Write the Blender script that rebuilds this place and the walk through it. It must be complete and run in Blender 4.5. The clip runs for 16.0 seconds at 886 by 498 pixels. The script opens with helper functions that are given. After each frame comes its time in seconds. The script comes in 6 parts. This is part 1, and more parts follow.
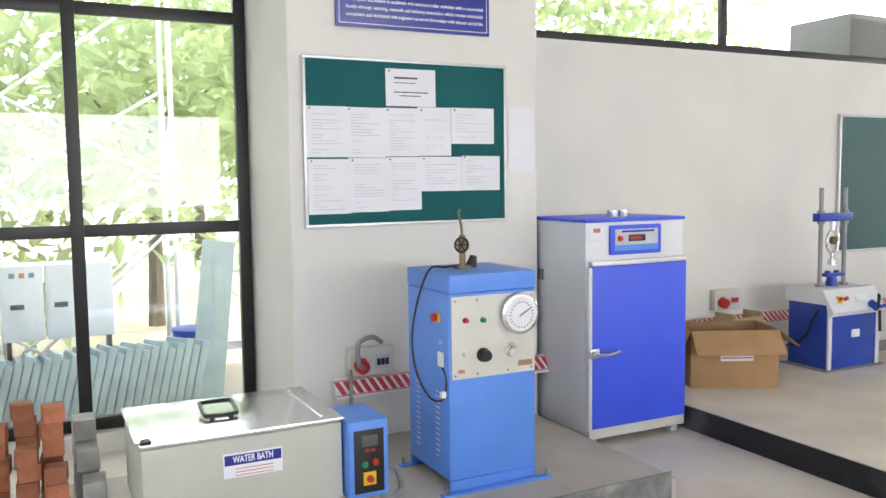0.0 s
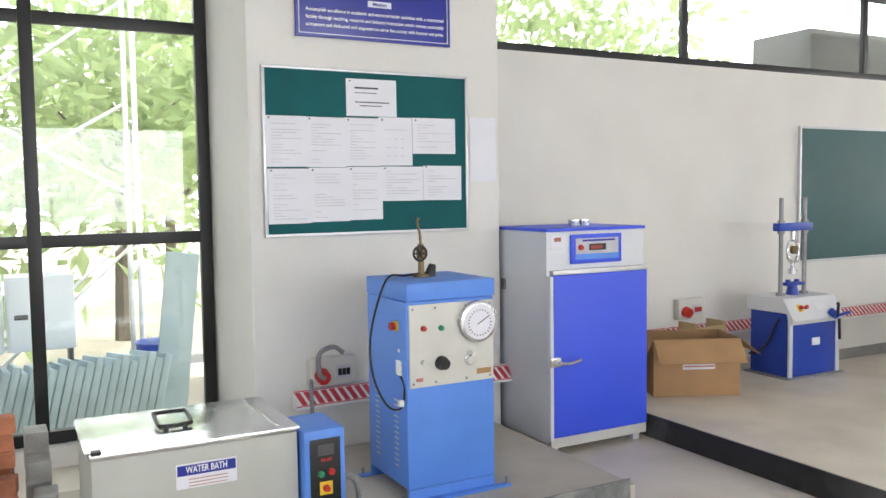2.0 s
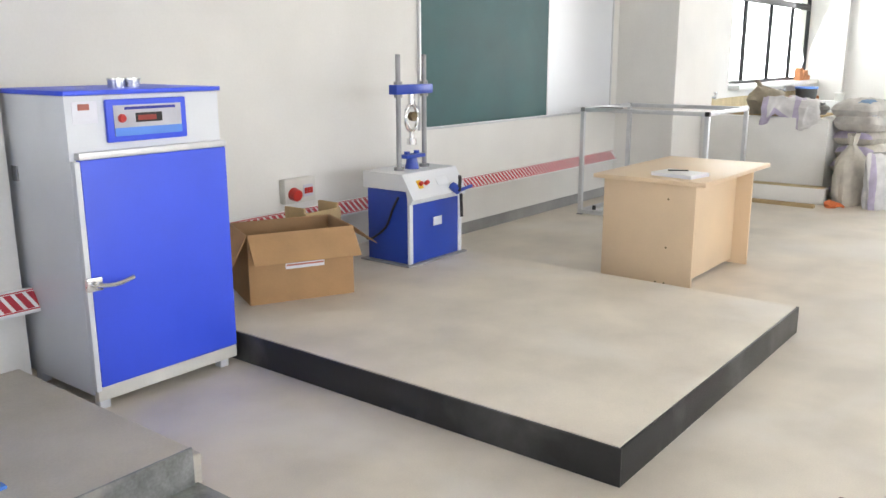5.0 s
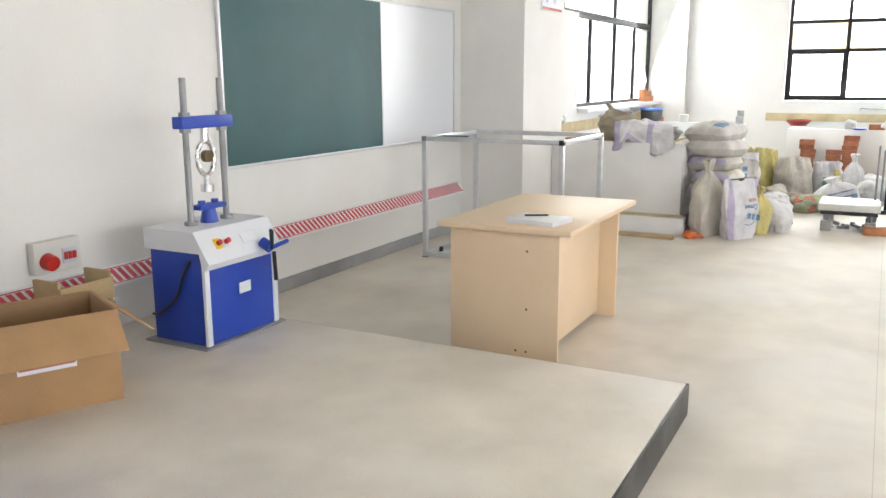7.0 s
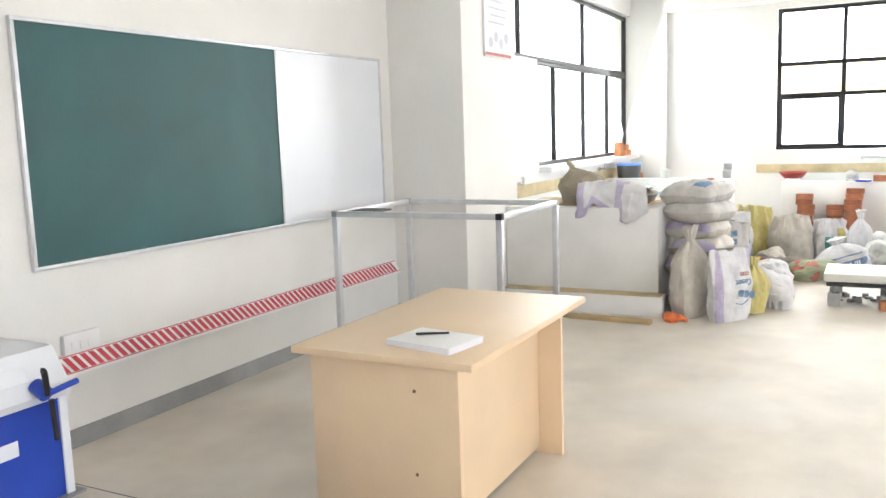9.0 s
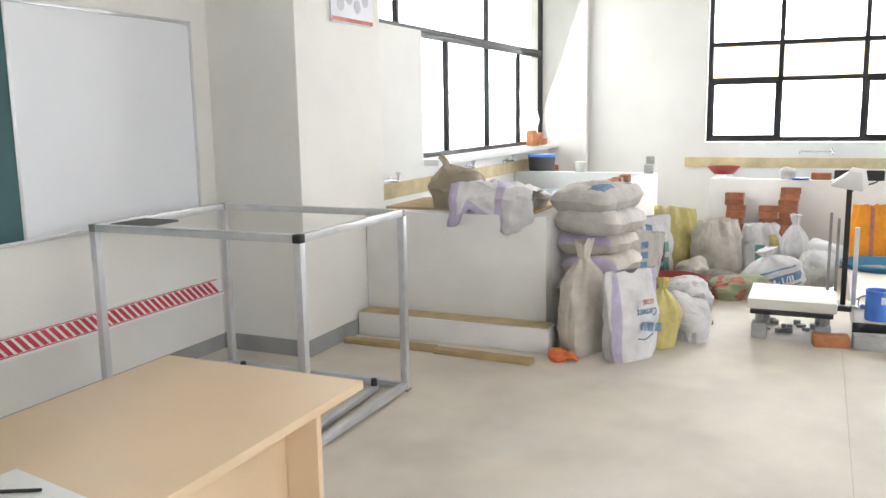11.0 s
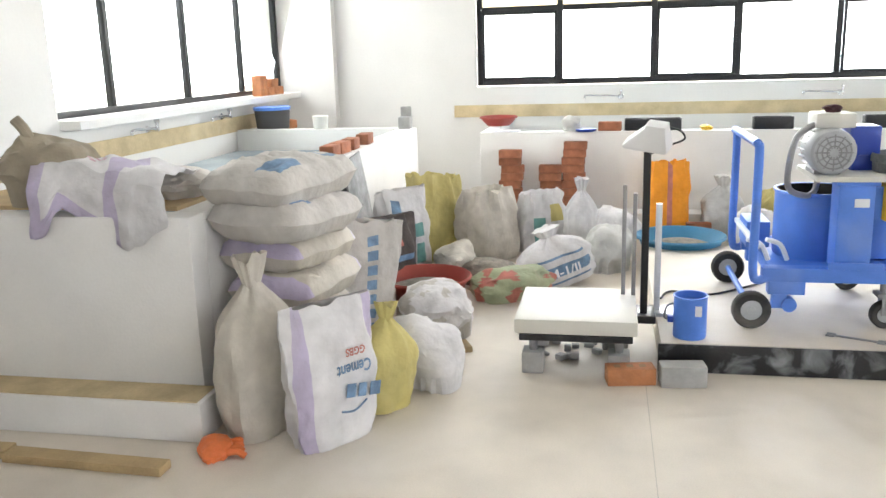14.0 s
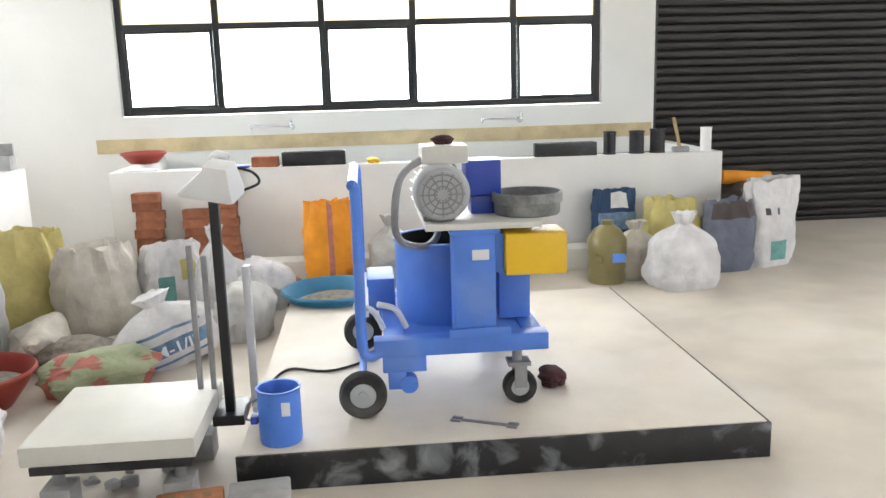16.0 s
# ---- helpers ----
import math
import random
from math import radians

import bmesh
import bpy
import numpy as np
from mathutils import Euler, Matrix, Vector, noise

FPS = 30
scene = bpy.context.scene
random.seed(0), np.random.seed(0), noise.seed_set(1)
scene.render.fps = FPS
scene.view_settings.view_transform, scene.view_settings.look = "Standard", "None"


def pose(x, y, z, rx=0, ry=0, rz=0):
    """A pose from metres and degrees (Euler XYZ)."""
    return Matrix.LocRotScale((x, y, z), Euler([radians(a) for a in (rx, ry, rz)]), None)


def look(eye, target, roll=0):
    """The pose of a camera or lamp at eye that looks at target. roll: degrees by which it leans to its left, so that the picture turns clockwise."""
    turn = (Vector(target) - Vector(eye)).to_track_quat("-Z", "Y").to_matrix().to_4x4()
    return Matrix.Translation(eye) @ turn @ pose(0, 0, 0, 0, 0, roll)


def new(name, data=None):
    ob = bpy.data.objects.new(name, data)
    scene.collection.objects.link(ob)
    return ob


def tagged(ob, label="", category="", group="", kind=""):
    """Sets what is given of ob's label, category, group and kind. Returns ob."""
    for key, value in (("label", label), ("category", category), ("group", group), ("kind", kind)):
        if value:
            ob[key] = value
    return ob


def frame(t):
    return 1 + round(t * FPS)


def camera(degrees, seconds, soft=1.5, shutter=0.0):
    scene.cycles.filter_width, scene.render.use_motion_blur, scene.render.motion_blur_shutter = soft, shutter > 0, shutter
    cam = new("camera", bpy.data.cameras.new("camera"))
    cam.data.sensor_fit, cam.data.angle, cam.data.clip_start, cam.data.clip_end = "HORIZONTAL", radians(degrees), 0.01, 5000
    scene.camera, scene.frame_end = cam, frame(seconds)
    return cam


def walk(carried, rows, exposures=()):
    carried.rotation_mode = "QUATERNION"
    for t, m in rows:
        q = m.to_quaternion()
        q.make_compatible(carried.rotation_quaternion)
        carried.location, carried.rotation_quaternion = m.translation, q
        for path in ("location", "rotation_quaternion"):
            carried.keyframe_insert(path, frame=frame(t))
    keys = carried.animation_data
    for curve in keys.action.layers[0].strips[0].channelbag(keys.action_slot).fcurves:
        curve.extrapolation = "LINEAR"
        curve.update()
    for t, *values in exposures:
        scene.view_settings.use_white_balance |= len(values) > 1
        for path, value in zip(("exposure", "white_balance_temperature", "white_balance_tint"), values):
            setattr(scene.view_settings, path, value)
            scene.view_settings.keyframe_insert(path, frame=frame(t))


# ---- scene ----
cam = camera(56.0, 16.0)
EXPOSURES = [(0, 0.98), (1, 0.78), (1.5, 0.78), (2.2, 0.92), (4, 1.02), (5, 1.15), (7.5, 1.15), (8.5, 1.35), (9.5, 1.3), (12, 0.82), (13, 0.84), (14.5, 1.05), (16, 0.88)]
PATH = [
    (0, (0.229, 1.068, 1.63), (1.117, 2.853, 1.465), -0.7),
    (0.5, (0.192, 1.073, 1.687), (1.077, 2.866, 1.676), -0.7),
    (1, (0.201, 1.064, 1.704), (1.09, 2.854, 1.78), -1.7),
    (1.5, (0.251, 1.022, 1.703), (1.161, 2.803, 1.731), -0.8),
    (2, (0.306, 1.019, 1.597), (1.245, 2.78, 1.467), -0.8),
    (2.5, (0.392, 1.089, 1.561), (1.398, 2.799, 1.304), 1.2),
    (3, (0.537, 1.143, 1.557), (1.645, 2.783, 1.269), 0.8),
    (3.5, (0.794, 1.258, 1.516), (1.982, 2.815, 1.11), -0.9),
    (4, (1.096, 1.358, 1.51), (2.321, 2.887, 1.106), 0.6),
    (4.5, (1.283, 1.585, 1.514), (2.708, 2.915, 1.066), 2.1),
    (5, (1.451, 1.816, 1.514), (2.987, 3.017, 1.066), -0.1),
    (5.2, (1.535, 1.897, 1.518), (3.08, 3.098, 1.105), -0.4),
    (7.3, (2.695, 2.338, 1.531), (4.448, 3.207, 1.116), -0.6),
    (7.5, (2.854, 2.349, 1.519), (4.616, 3.2, 1.103), -0.8),
    (8, (3.226, 2.377, 1.559), (5.006, 3.228, 1.233), -0.6),
    (8.5, (3.633, 2.416, 1.545), (5.389, 3.341, 1.296), -0.9),
    (9, (3.979, 2.47, 1.549), (5.735, 3.387, 1.274), -1.9),
    (9.5, (4.374, 2.554, 1.518), (6.197, 3.326, 1.236), -2.8),
    (9.7, (4.531, 2.561, 1.499), (6.361, 3.302, 1.18), -2.3),
    (11.8, (6.228, 2.365, 1.601), (8.017, 3.205, 1.291), -0.6),
    (12, (6.372, 2.388, 1.566), (8.181, 3.18, 1.254), -0.2),
    (12.5, (6.81, 2.416, 1.56), (8.678, 3.051, 1.231), -1.0),
    (13, (7.197, 2.423, 1.523), (9.056, 3.063, 1.157), -0.3),
    (13.5, (7.534, 2.443, 1.51), (9.411, 3.004, 1.108), -0.8),
    (14, (7.865, 2.417, 1.481), (9.775, 2.801, 1.028), -1.7),
    (14.5, (8.196, 2.23, 1.46), (10.1, 2.642, 1.006), 0.1),
    (15, (8.478, 2.05, 1.442), (10.417, 2.23, 0.986), -0.6),
    (15.5, (8.735, 1.915, 1.431), (10.691, 1.839, 1.022), -1.5),
    (16, (8.916, 1.665, 1.412), (10.868, 1.493, 1.012), -1.6),
]
walk(cam, [(t, look(eye, target, roll)) for t, eye, target, roll in PATH], EXPOSURES)

# ---- world, sun, exposure ----
world = bpy.data.worlds.new("world")
scene.world = world
world.use_nodes = True
_bg = world.node_tree.nodes["Background"]
_sky = world.node_tree.nodes.new("ShaderNodeTexSky")
_sky.sky_type, _sky.sun_disc = "NISHITA", False
_sky.sun_elevation, _sky.sun_rotation = radians(58), radians(160)
_sky.air_density, _sky.dust_density = 1.0, 2.5
world.node_tree.links.new(_sky.outputs[0], _bg.inputs[0])
_bg.inputs[1].default_value = 0.15
sun = new("sun", bpy.data.lights.new("sun", "SUN"))
sun.data.energy, sun.data.angle, sun.data.color = 4.5, radians(0.6), (1.0, 0.95, 0.87)
sun.matrix_world = look((0, -20, 32), (7, 0, 0))


def window_light(x, y, z, w, h, target, power, tint=(0.91, 0.935, 1.0)):
    lamp = new("window_daylight", bpy.data.lights.new("window_daylight", "AREA"))
    lamp.data.shape, lamp.data.size, lamp.data.size_y = "RECTANGLE", w, h
    lamp.data.energy, lamp.data.color = power, tint
    lamp.matrix_world = look((x, y, z), target)


# daylight in the openings of the south, west, east and north-east windows
window_light(3.0, -6.0, 2.05, 6.9, 2.0, (3.0, 1.0, -0.9), 205)
window_light(10.6, -6.0, 2.05, 6.9, 2.0, (10.6, 1.0, -0.9), 68)
# the west lamp is a fill; its unseen window is added to hold it
window_light(-3.95, 1.0, 2.05, 4.9, 2.0, (4.0, 2.5, 1.0), 55)
window_light(16.62, 1.64, 2.1, 4.3, 2.1, (10.0, 1.64, 0.2), 130, (0.97, 0.965, 1.0))
window_light(14.3, 6.10, 2.15, 3.9, 2.1, (12.5, 0.0, 0.2), 45, (0.97, 0.965, 1.0))

# ---- materials ----


def mat(name, color, rough=0.6, metal=0.0, var=0.12, scale=6.0, bump=0.15, fine=90.0, tint=None, spec=0.5, per_object=0.0, stain=0.0, stain_col=(0.3, 0.26, 0.2), bdist=0.004):
    """Painted or natural surface with broad mottling, fine grain, optional stains and a per-object shift."""
    m = bpy.data.materials.new(name)
    m.use_nodes = True
    nt = m.node_tree
    b = nt.nodes["Principled BSDF"]
    b.inputs["Roughness"].default_value, b.inputs["Metallic"].default_value = rough, metal
    b.inputs["Specular IOR Level"].default_value = spec
    co = nt.nodes.new("ShaderNodeTexCoord")
    n1 = nt.nodes.new("ShaderNodeTexNoise")
    n1.inputs["Scale"].default_value, n1.inputs["Detail"].default_value = scale, 5
    n2 = nt.nodes.new("ShaderNodeTexNoise")
    n2.inputs["Scale"].default_value, n2.inputs["Detail"].default_value = fine, 4
    for n in (n1, n2):
        nt.links.new(co.outputs["Object"], n.inputs["Vector"])
    mix = nt.nodes.new("ShaderNodeMix")
    mix.data_type = "RGBA"
    lo = tuple(c * (1 - var) for c in color) if tint is None else tint
    hi = tuple(min(1, c * (1 + var * 0.6)) for c in color)
    mix.inputs[6].default_value, mix.inputs[7].default_value = (*lo, 1), (*hi, 1)
    ramp = nt.nodes.new("ShaderNodeMapRange")
    ramp.inputs[1].default_value, ramp.inputs[2].default_value = 0.32, 0.68
    nt.links.new(n1.outputs[0], ramp.inputs[0])
    nt.links.new(ramp.outputs[0], mix.inputs[0])
    last = mix.outputs[2]
    grain = nt.nodes.new("ShaderNodeMix")
    grain.data_type, grain.blend_type = "RGBA", "MULTIPLY"
    grain.inputs[0].default_value = min(1.0, var * 1.2)
    nt.links.new(last, grain.inputs[6])
    nt.links.new(n2.outputs[0], grain.inputs[7])
    last = grain.outputs[2]
    if stain:
        n3 = nt.nodes.new("ShaderNodeTexNoise")
        n3.inputs["Scale"].default_value, n3.inputs["Detail"].default_value, n3.inputs["Distortion"].default_value = scale * 0.45, 7, 0.6
        nt.links.new(co.outputs["Object"], n3.inputs["Vector"])
        r3 = nt.nodes.new("ShaderNodeMapRange")
        r3.inputs[1].default_value, r3.inputs[2].default_value, r3.inputs[4].default_value = 0.52, 0.72, stain
        nt.links.new(n3.outputs[0], r3.inputs[0])
        s = nt.nodes.new("ShaderNodeMix")
        s.data_type = "RGBA"
        s.inputs[7].default_value = (*stain_col, 1)
        nt.links.new(r3.outputs[0], s.inputs[0])
        nt.links.new(last, s.inputs[6])
        last = s.outputs[2]
    if per_object:
        info = nt.nodes.new("ShaderNodeObjectInfo")
        hsv = nt.nodes.new("ShaderNodeHueSaturation")
        mr = nt.nodes.new("ShaderNodeMapRange")
        mr.inputs[3].default_value, mr.inputs[4].default_value = 1 - per_object, 1 + per_object
        nt.links.new(info.outputs["Random"], mr.inputs[0])
        nt.links.new(mr.outputs[0], hsv.inputs["Value"])
        nt.links.new(last, hsv.inputs["Color"])
        last = hsv.outputs[0]
    nt.links.new(last, b.inputs["Base Color"])
    rr = nt.nodes.new("ShaderNodeMapRange")
    rr.inputs[3].default_value, rr.inputs[4].default_value = max(0.03, rough - 0.1), min(1, rough + 0.12)
    nt.links.new(n1.outputs[0], rr.inputs[0])
    nt.links.new(rr.outputs[0], b.inputs["Roughness"])
    if bump:
        bp = nt.nodes.new("ShaderNodeBump")
        bp.inputs["Strength"].default_value, bp.inputs["Distance"].default_value = bump, bdist
        nt.links.new(n2.outputs[0], bp.inputs["Height"])
        nt.links.new(bp.outputs[0], b.inputs["Normal"])
    return m


def glass_mat(name, color=(1, 1, 1)):
    m = bpy.data.materials.new(name)
    m.use_nodes = True
    nt = m.node_tree
    nt.nodes.remove(nt.nodes["Principled BSDF"])
    g = nt.nodes.new("ShaderNodeBsdfGlass")
    g.inputs["Color"].default_value, g.inputs["Roughness"].default_value, g.inputs["IOR"].default_value = (*color, 1), 0.0, 1.45
    nt.links.new(g.outputs[0], nt.nodes["Material Output"].inputs[0])
    return m


WALL = mat("cream_wall_paint", (0.775, 0.762, 0.735), 0.75, var=0.06, scale=1.3, bump=0.1, fine=60, stain=0.16, stain_col=(0.70, 0.66, 0.58))
CEIL = mat("white_ceiling_paint", (0.82, 0.80, 0.76), 0.8, var=0.04, scale=1.0, bump=0.05)
FLOOR = mat("dusty_cement_floor", (0.74, 0.675, 0.585), 0.55, var=0.14, scale=2.2, bump=0.18, fine=140, stain=0.6, stain_col=(0.77, 0.74, 0.70))
PLINTH = mat("grey_cement", (0.56, 0.52, 0.46), 0.8, var=0.16, scale=2.2, bump=0.3, stain=0.4, stain_col=(0.58, 0.54, 0.47))
SKIRT = mat("grey_cement_skirting", (0.36, 0.36, 0.36), 0.7, var=0.2, scale=3)
BLACKEDGE = mat("scuffed_black_paint", (0.018, 0.018, 0.02), 0.35, var=0.3, scale=5, bump=0.2, stain=0.55, stain_col=(0.16, 0.16, 0.16))
WORNEDGE = mat("flaking_black_paint", (0.018, 0.018, 0.02), 0.4, var=0.3, scale=16, bump=0.3, stain=0.7, stain_col=(0.34, 0.36, 0.38))
FRAMEBLK = mat("black_window_metal", (0.014, 0.015, 0.017), 0.4, var=0.2)
GLASS = glass_mat("window_glass", (0.97, 0.99, 0.98))
YELLOWGLASS = glass_mat("yellow_tinted_glass", (0.42, 0.38, 0.30))
ALU = mat("aluminium", (0.66, 0.67, 0.69), 0.38, 0.55, var=0.08, scale=12, bump=0.05)
STEEL = mat("bright_steel", (0.75, 0.76, 0.78), 0.22, 1.0, var=0.08, scale=10, bump=0.04)
DULLSTEEL = mat("dull_steel", (0.33, 0.33, 0.34), 0.45, 0.35, var=0.2, scale=9)
GREYPAINT = mat("grey_motor_paint", (0.47, 0.49, 0.51), 0.45, var=0.12, scale=8)
GALV = mat("weathered_angle_steel", (0.31, 0.32, 0.32), 0.6, 0.25, var=0.4, scale=11, stain=0.6, stain_col=(0.46, 0.44, 0.40))
GREEN = mat("green_chalkboard", (0.025, 0.097, 0.102), 0.55, var=0.14, scale=2.2, bump=0.03, stain=0.18, stain_col=(0.09, 0.17, 0.16))
FELT = mat("green_felt", (0.008, 0.115, 0.125), 0.95, var=0.12, scale=5, bump=0.2, fine=300)
WBOARD = mat("white_board_enamel", (0.74, 0.76, 0.80), 0.34, var=0.02, scale=2, bump=0.0)
SKYBLUE = mat("light_blue_machine_paint", (0.105, 0.28, 0.82), 0.42, var=0.07, scale=4, bump=0.06, stain=0.08, stain_col=(0.2, 0.33, 0.66))
OVENBLUE = mat("royal_blue_enamel", (0.045, 0.10, 0.80), 0.4, var=0.05, scale=3, bump=0.05)
DEEPBLUE = mat("deep_blue_enamel", (0.018, 0.06, 0.42), 0.35, var=0.1, scale=4, bump=0.05)
MIXBLUE = mat("dusty_blue_machine_paint", (0.085, 0.23, 0.75), 0.42, var=0.1, scale=6, bump=0.08, stain=0.22, stain_col=(0.36, 0.42, 0.58))
ENAMEL = mat("white_enamel", (0.72, 0.74, 0.78), 0.4, var=0.04, scale=3, bump=0.03)
PANEL = mat("beige_instrument_panel", (0.66, 0.65, 0.60), 0.45, var=0.06, scale=5, bump=0.05)
GREYENAMEL = mat("grey_green_enamel", (0.50, 0.51, 0.47), 0.5, var=0.06, scale=4, bump=0.05)
CARD = mat("brown_cardboard", (0.42, 0.25, 0.12), 0.8, var=0.1, scale=6, bump=0.1)
CARDIN = mat("inner_cardboard", (0.35, 0.21, 0.105), 0.85, var=0.1, scale=6, bump=0.1)
LAMINATE = mat("pale_beech_laminate", (0.76, 0.58, 0.39), 0.4, var=0.05, scale=3, bump=0.04)
MAROON = mat("maroon_table_top", (0.17, 0.022, 0.035), 0.4, var=0.15, scale=6)
BLACK = mat("black_plastic", (0.012, 0.012, 0.013), 0.45, var=0.2)
RUBBER = mat("dusty_black_rubber", (0.035, 0.034, 0.033), 0.75, var=0.3, scale=8, stain=0.5, stain_col=(0.18, 0.17, 0.15))
WHITE = mat("white_plastic", (0.80, 0.80, 0.80), 0.5, var=0.03)
PAPER = mat("printed_paper", (0.80, 0.80, 0.86), 0.8, var=0.03, scale=5, bump=0.05)
INK = mat("grey_print", (0.60, 0.60, 0.66), 0.8, var=0.1)
DARKINK = mat("dark_print", (0.08, 0.08, 0.09), 0.8, var=0.1)
SIGNBLUE = mat("blue_sign_board", (0.012, 0.022, 0.30), 0.3, var=0.05, scale=2)
SIGNWHITE = mat("white_sign_lettering", (0.85, 0.86, 0.9), 0.5, var=0.02)
RED = mat("red_plastic", (0.55, 0.025, 0.02), 0.4, var=0.1)
TAPERED = mat("red_hazard_tape", (0.55, 0.045, 0.07), 0.45, var=0.1)
GREENBTN = mat("green_plastic", (0.02, 0.28, 0.12), 0.4, var=0.1)
YELLOW = mat("yellow_paint", (0.80, 0.50, 0.02), 0.45, var=0.08, scale=4)
BRASS = mat("tarnished_brass", (0.24, 0.18, 0.10), 0.4, 0.9, var=0.2)
BRICK = mat("red_clay_brick", (0.44, 0.165, 0.085), 0.85, var=0.25, scale=14, bump=0.5, per_object=0.22, stain=0.3, stain_col=(0.5, 0.34, 0.25))
BRICKO = mat("orange_clay_brick", (0.60, 0.25, 0.11), 0.85, var=0.2, scale=14, bump=0.5, per_object=0.15, stain=0.3, stain_col=(0.6, 0.42, 0.3))
CBLOCK = mat("grey_cement_block", (0.45, 0.45, 0.44), 0.9, var=0.15, scale=12, bump=0.5, per_object=0.12)
PLASTER = mat("white_tank_plaster", (0.80, 0.79, 0.77), 0.8, var=0.06, scale=2.5, bump=0.25, stain=0.22, stain_col=(0.60, 0.57, 0.52))
BAREBAND = mat("bare_sandy_plaster", (0.62, 0.50, 0.30), 0.9, var=0.2, scale=6, bump=0.5, stain=0.4, stain_col=(0.75, 0.66, 0.46))
WATER = mat("pale_blue_tank_lining", (0.52, 0.63, 0.70), 0.2, var=0.06, scale=2)
WOOD = mat("pale_raw_wood", (0.52, 0.38, 0.2), 0.8, var=0.2, scale=5, bump=0.3)
SHUTTER = mat("dark_brown_shutter_steel", (0.026, 0.023, 0.022), 0.5, 0.1, var=0.15, scale=3)


def sack_mat(name, color, dirt=0.3, dirt_col=(0.42, 0.38, 0.32)):
    return mat(name, color, 0.7, var=0.16, scale=7, bump=0.5, fine=20, stain=dirt, stain_col=dirt_col, spec=0.35, bdist=0.02)


SACKWHITE = sack_mat("white_woven_sack", (0.75, 0.74, 0.75), 0.35, (0.56, 0.53, 0.48))
SACKGREY = sack_mat("cement_dusted_sack", (0.60, 0.575, 0.54), 0.6, (0.43, 0.39, 0.34))
SACKLILAC = sack_mat("lilac_woven_sack", (0.56, 0.50, 0.66), 0.5, (0.56, 0.53, 0.53))
SACKYELLOW = sack_mat("yellow_woven_sack", (0.60, 0.52, 0.20), 0.45, (0.66, 0.60, 0.36))
SACKBEIGE = sack_mat("beige_woven_sack", (0.60, 0.56, 0.49), 0.4, (0.47, 0.43, 0.36))
SACKORANGE = sack_mat("orange_woven_sack", (0.95, 0.36, 0.03), 0.15, (0.8, 0.45, 0.15))
SACKDARK = sack_mat("dark_printed_sack", (0.09, 0.075, 0.07), 0.5, (0.25, 0.2, 0.17))
SACKNAVY = sack_mat("navy_printed_sack", (0.03, 0.07, 0.16), 0.4, (0.2, 0.25, 0.32))
SACKSLATE = sack_mat("slate_blue_sack", (0.17, 0.19, 0.25), 0.4, (0.3, 0.31, 0.34))
SACKCLEAR = sack_mat("translucent_plastic_bag", (0.60, 0.60, 0.58), 0.4, (0.40, 0.38, 0.34))
SACKPATCH = sack_mat("green_patterned_sack", (0.42, 0.47, 0.30), 0.6, (0.55, 0.36, 0.30))
BLUEPRINT = mat("blue_sack_print", (0.22, 0.36, 0.56), 0.7, var=0.35, scale=20)
TEALPRINT = mat("teal_sack_print", (0.18, 0.42, 0.40), 0.7, var=0.2, scale=20)
PINKPRINT = mat("faded_pink_print", (0.66, 0.42, 0.48), 0.7, var=0.25, scale=20)
REDPRINT = mat("red_sack_print", (0.56, 0.20, 0.16), 0.7, var=0.2, scale=20)
SAND = mat("grey_sand", (0.30, 0.27, 0.23), 0.95, var=0.3, scale=25, bump=0.8)
BASINRED = mat("red_plastic_basin", (0.36, 0.05, 0.035), 0.45, var=0.12, scale=6, stain=0.3, stain_col=(0.45, 0.22, 0.17))
BASINBLUE = mat("blue_plastic_basin", (0.05, 0.24, 0.42), 0.45, var=0.12, scale=6, stain=0.25, stain_col=(0.2, 0.33, 0.42))
JARGREEN = mat("olive_plastic_jar", (0.26, 0.22, 0.09), 0.3, var=0.15, scale=6)
LEAF = mat("leaf_green", (0.30, 0.40, 0.17), 0.6, var=0.5, scale=0.8, bump=0.0, tint=(0.15, 0.23, 0.10))
BARK = mat("grey_bark", (0.16, 0.13, 0.10), 0.9, var=0.3, scale=6)
EARTH = mat("dry_bright_ground", (0.48, 0.42, 0.33), 0.95, var=0.2, scale=0.4, bump=0.3)
SHEET = mat("pale_blue_cement_sheet", (0.45, 0.55, 0.58), 0.8, var=0.15, scale=4)
FARWALL = mat("far_painted_wall", (0.55, 0.53, 0.5), 0.8, var=0.1, scale=1)
GREYBOX = mat("grey_metal_casing", (0.09, 0.09, 0.088), 0.6, var=0.1, scale=2)

_lt = LEAF.node_tree
_tr = _lt.nodes.new("ShaderNodeBsdfTranslucent")
_tr.inputs[0].default_value = (0.46, 0.54, 0.28, 1)
_mx = _lt.nodes.new("ShaderNodeMixShader")
_mx.inputs[0].default_value = 0.45
_lt.links.new(_lt.nodes["Principled BSDF"].outputs[0], _mx.inputs[1])
_lt.links.new(_tr.outputs[0], _mx.inputs[2])
_lt.links.new(_mx.outputs[0], _lt.nodes["Material Output"].inputs[0])
# emissive backdrop: the outdoor glare is put into the surface's own glow
BACKGLOW = bpy.data.materials.new("bright_hazy_distance")
BACKGLOW.use_nodes = True
_hb = BACKGLOW.node_tree.nodes["Principled BSDF"]
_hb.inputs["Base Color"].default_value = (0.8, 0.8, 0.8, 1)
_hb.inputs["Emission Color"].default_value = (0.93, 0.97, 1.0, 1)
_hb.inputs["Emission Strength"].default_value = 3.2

# ---- mesh helpers ----


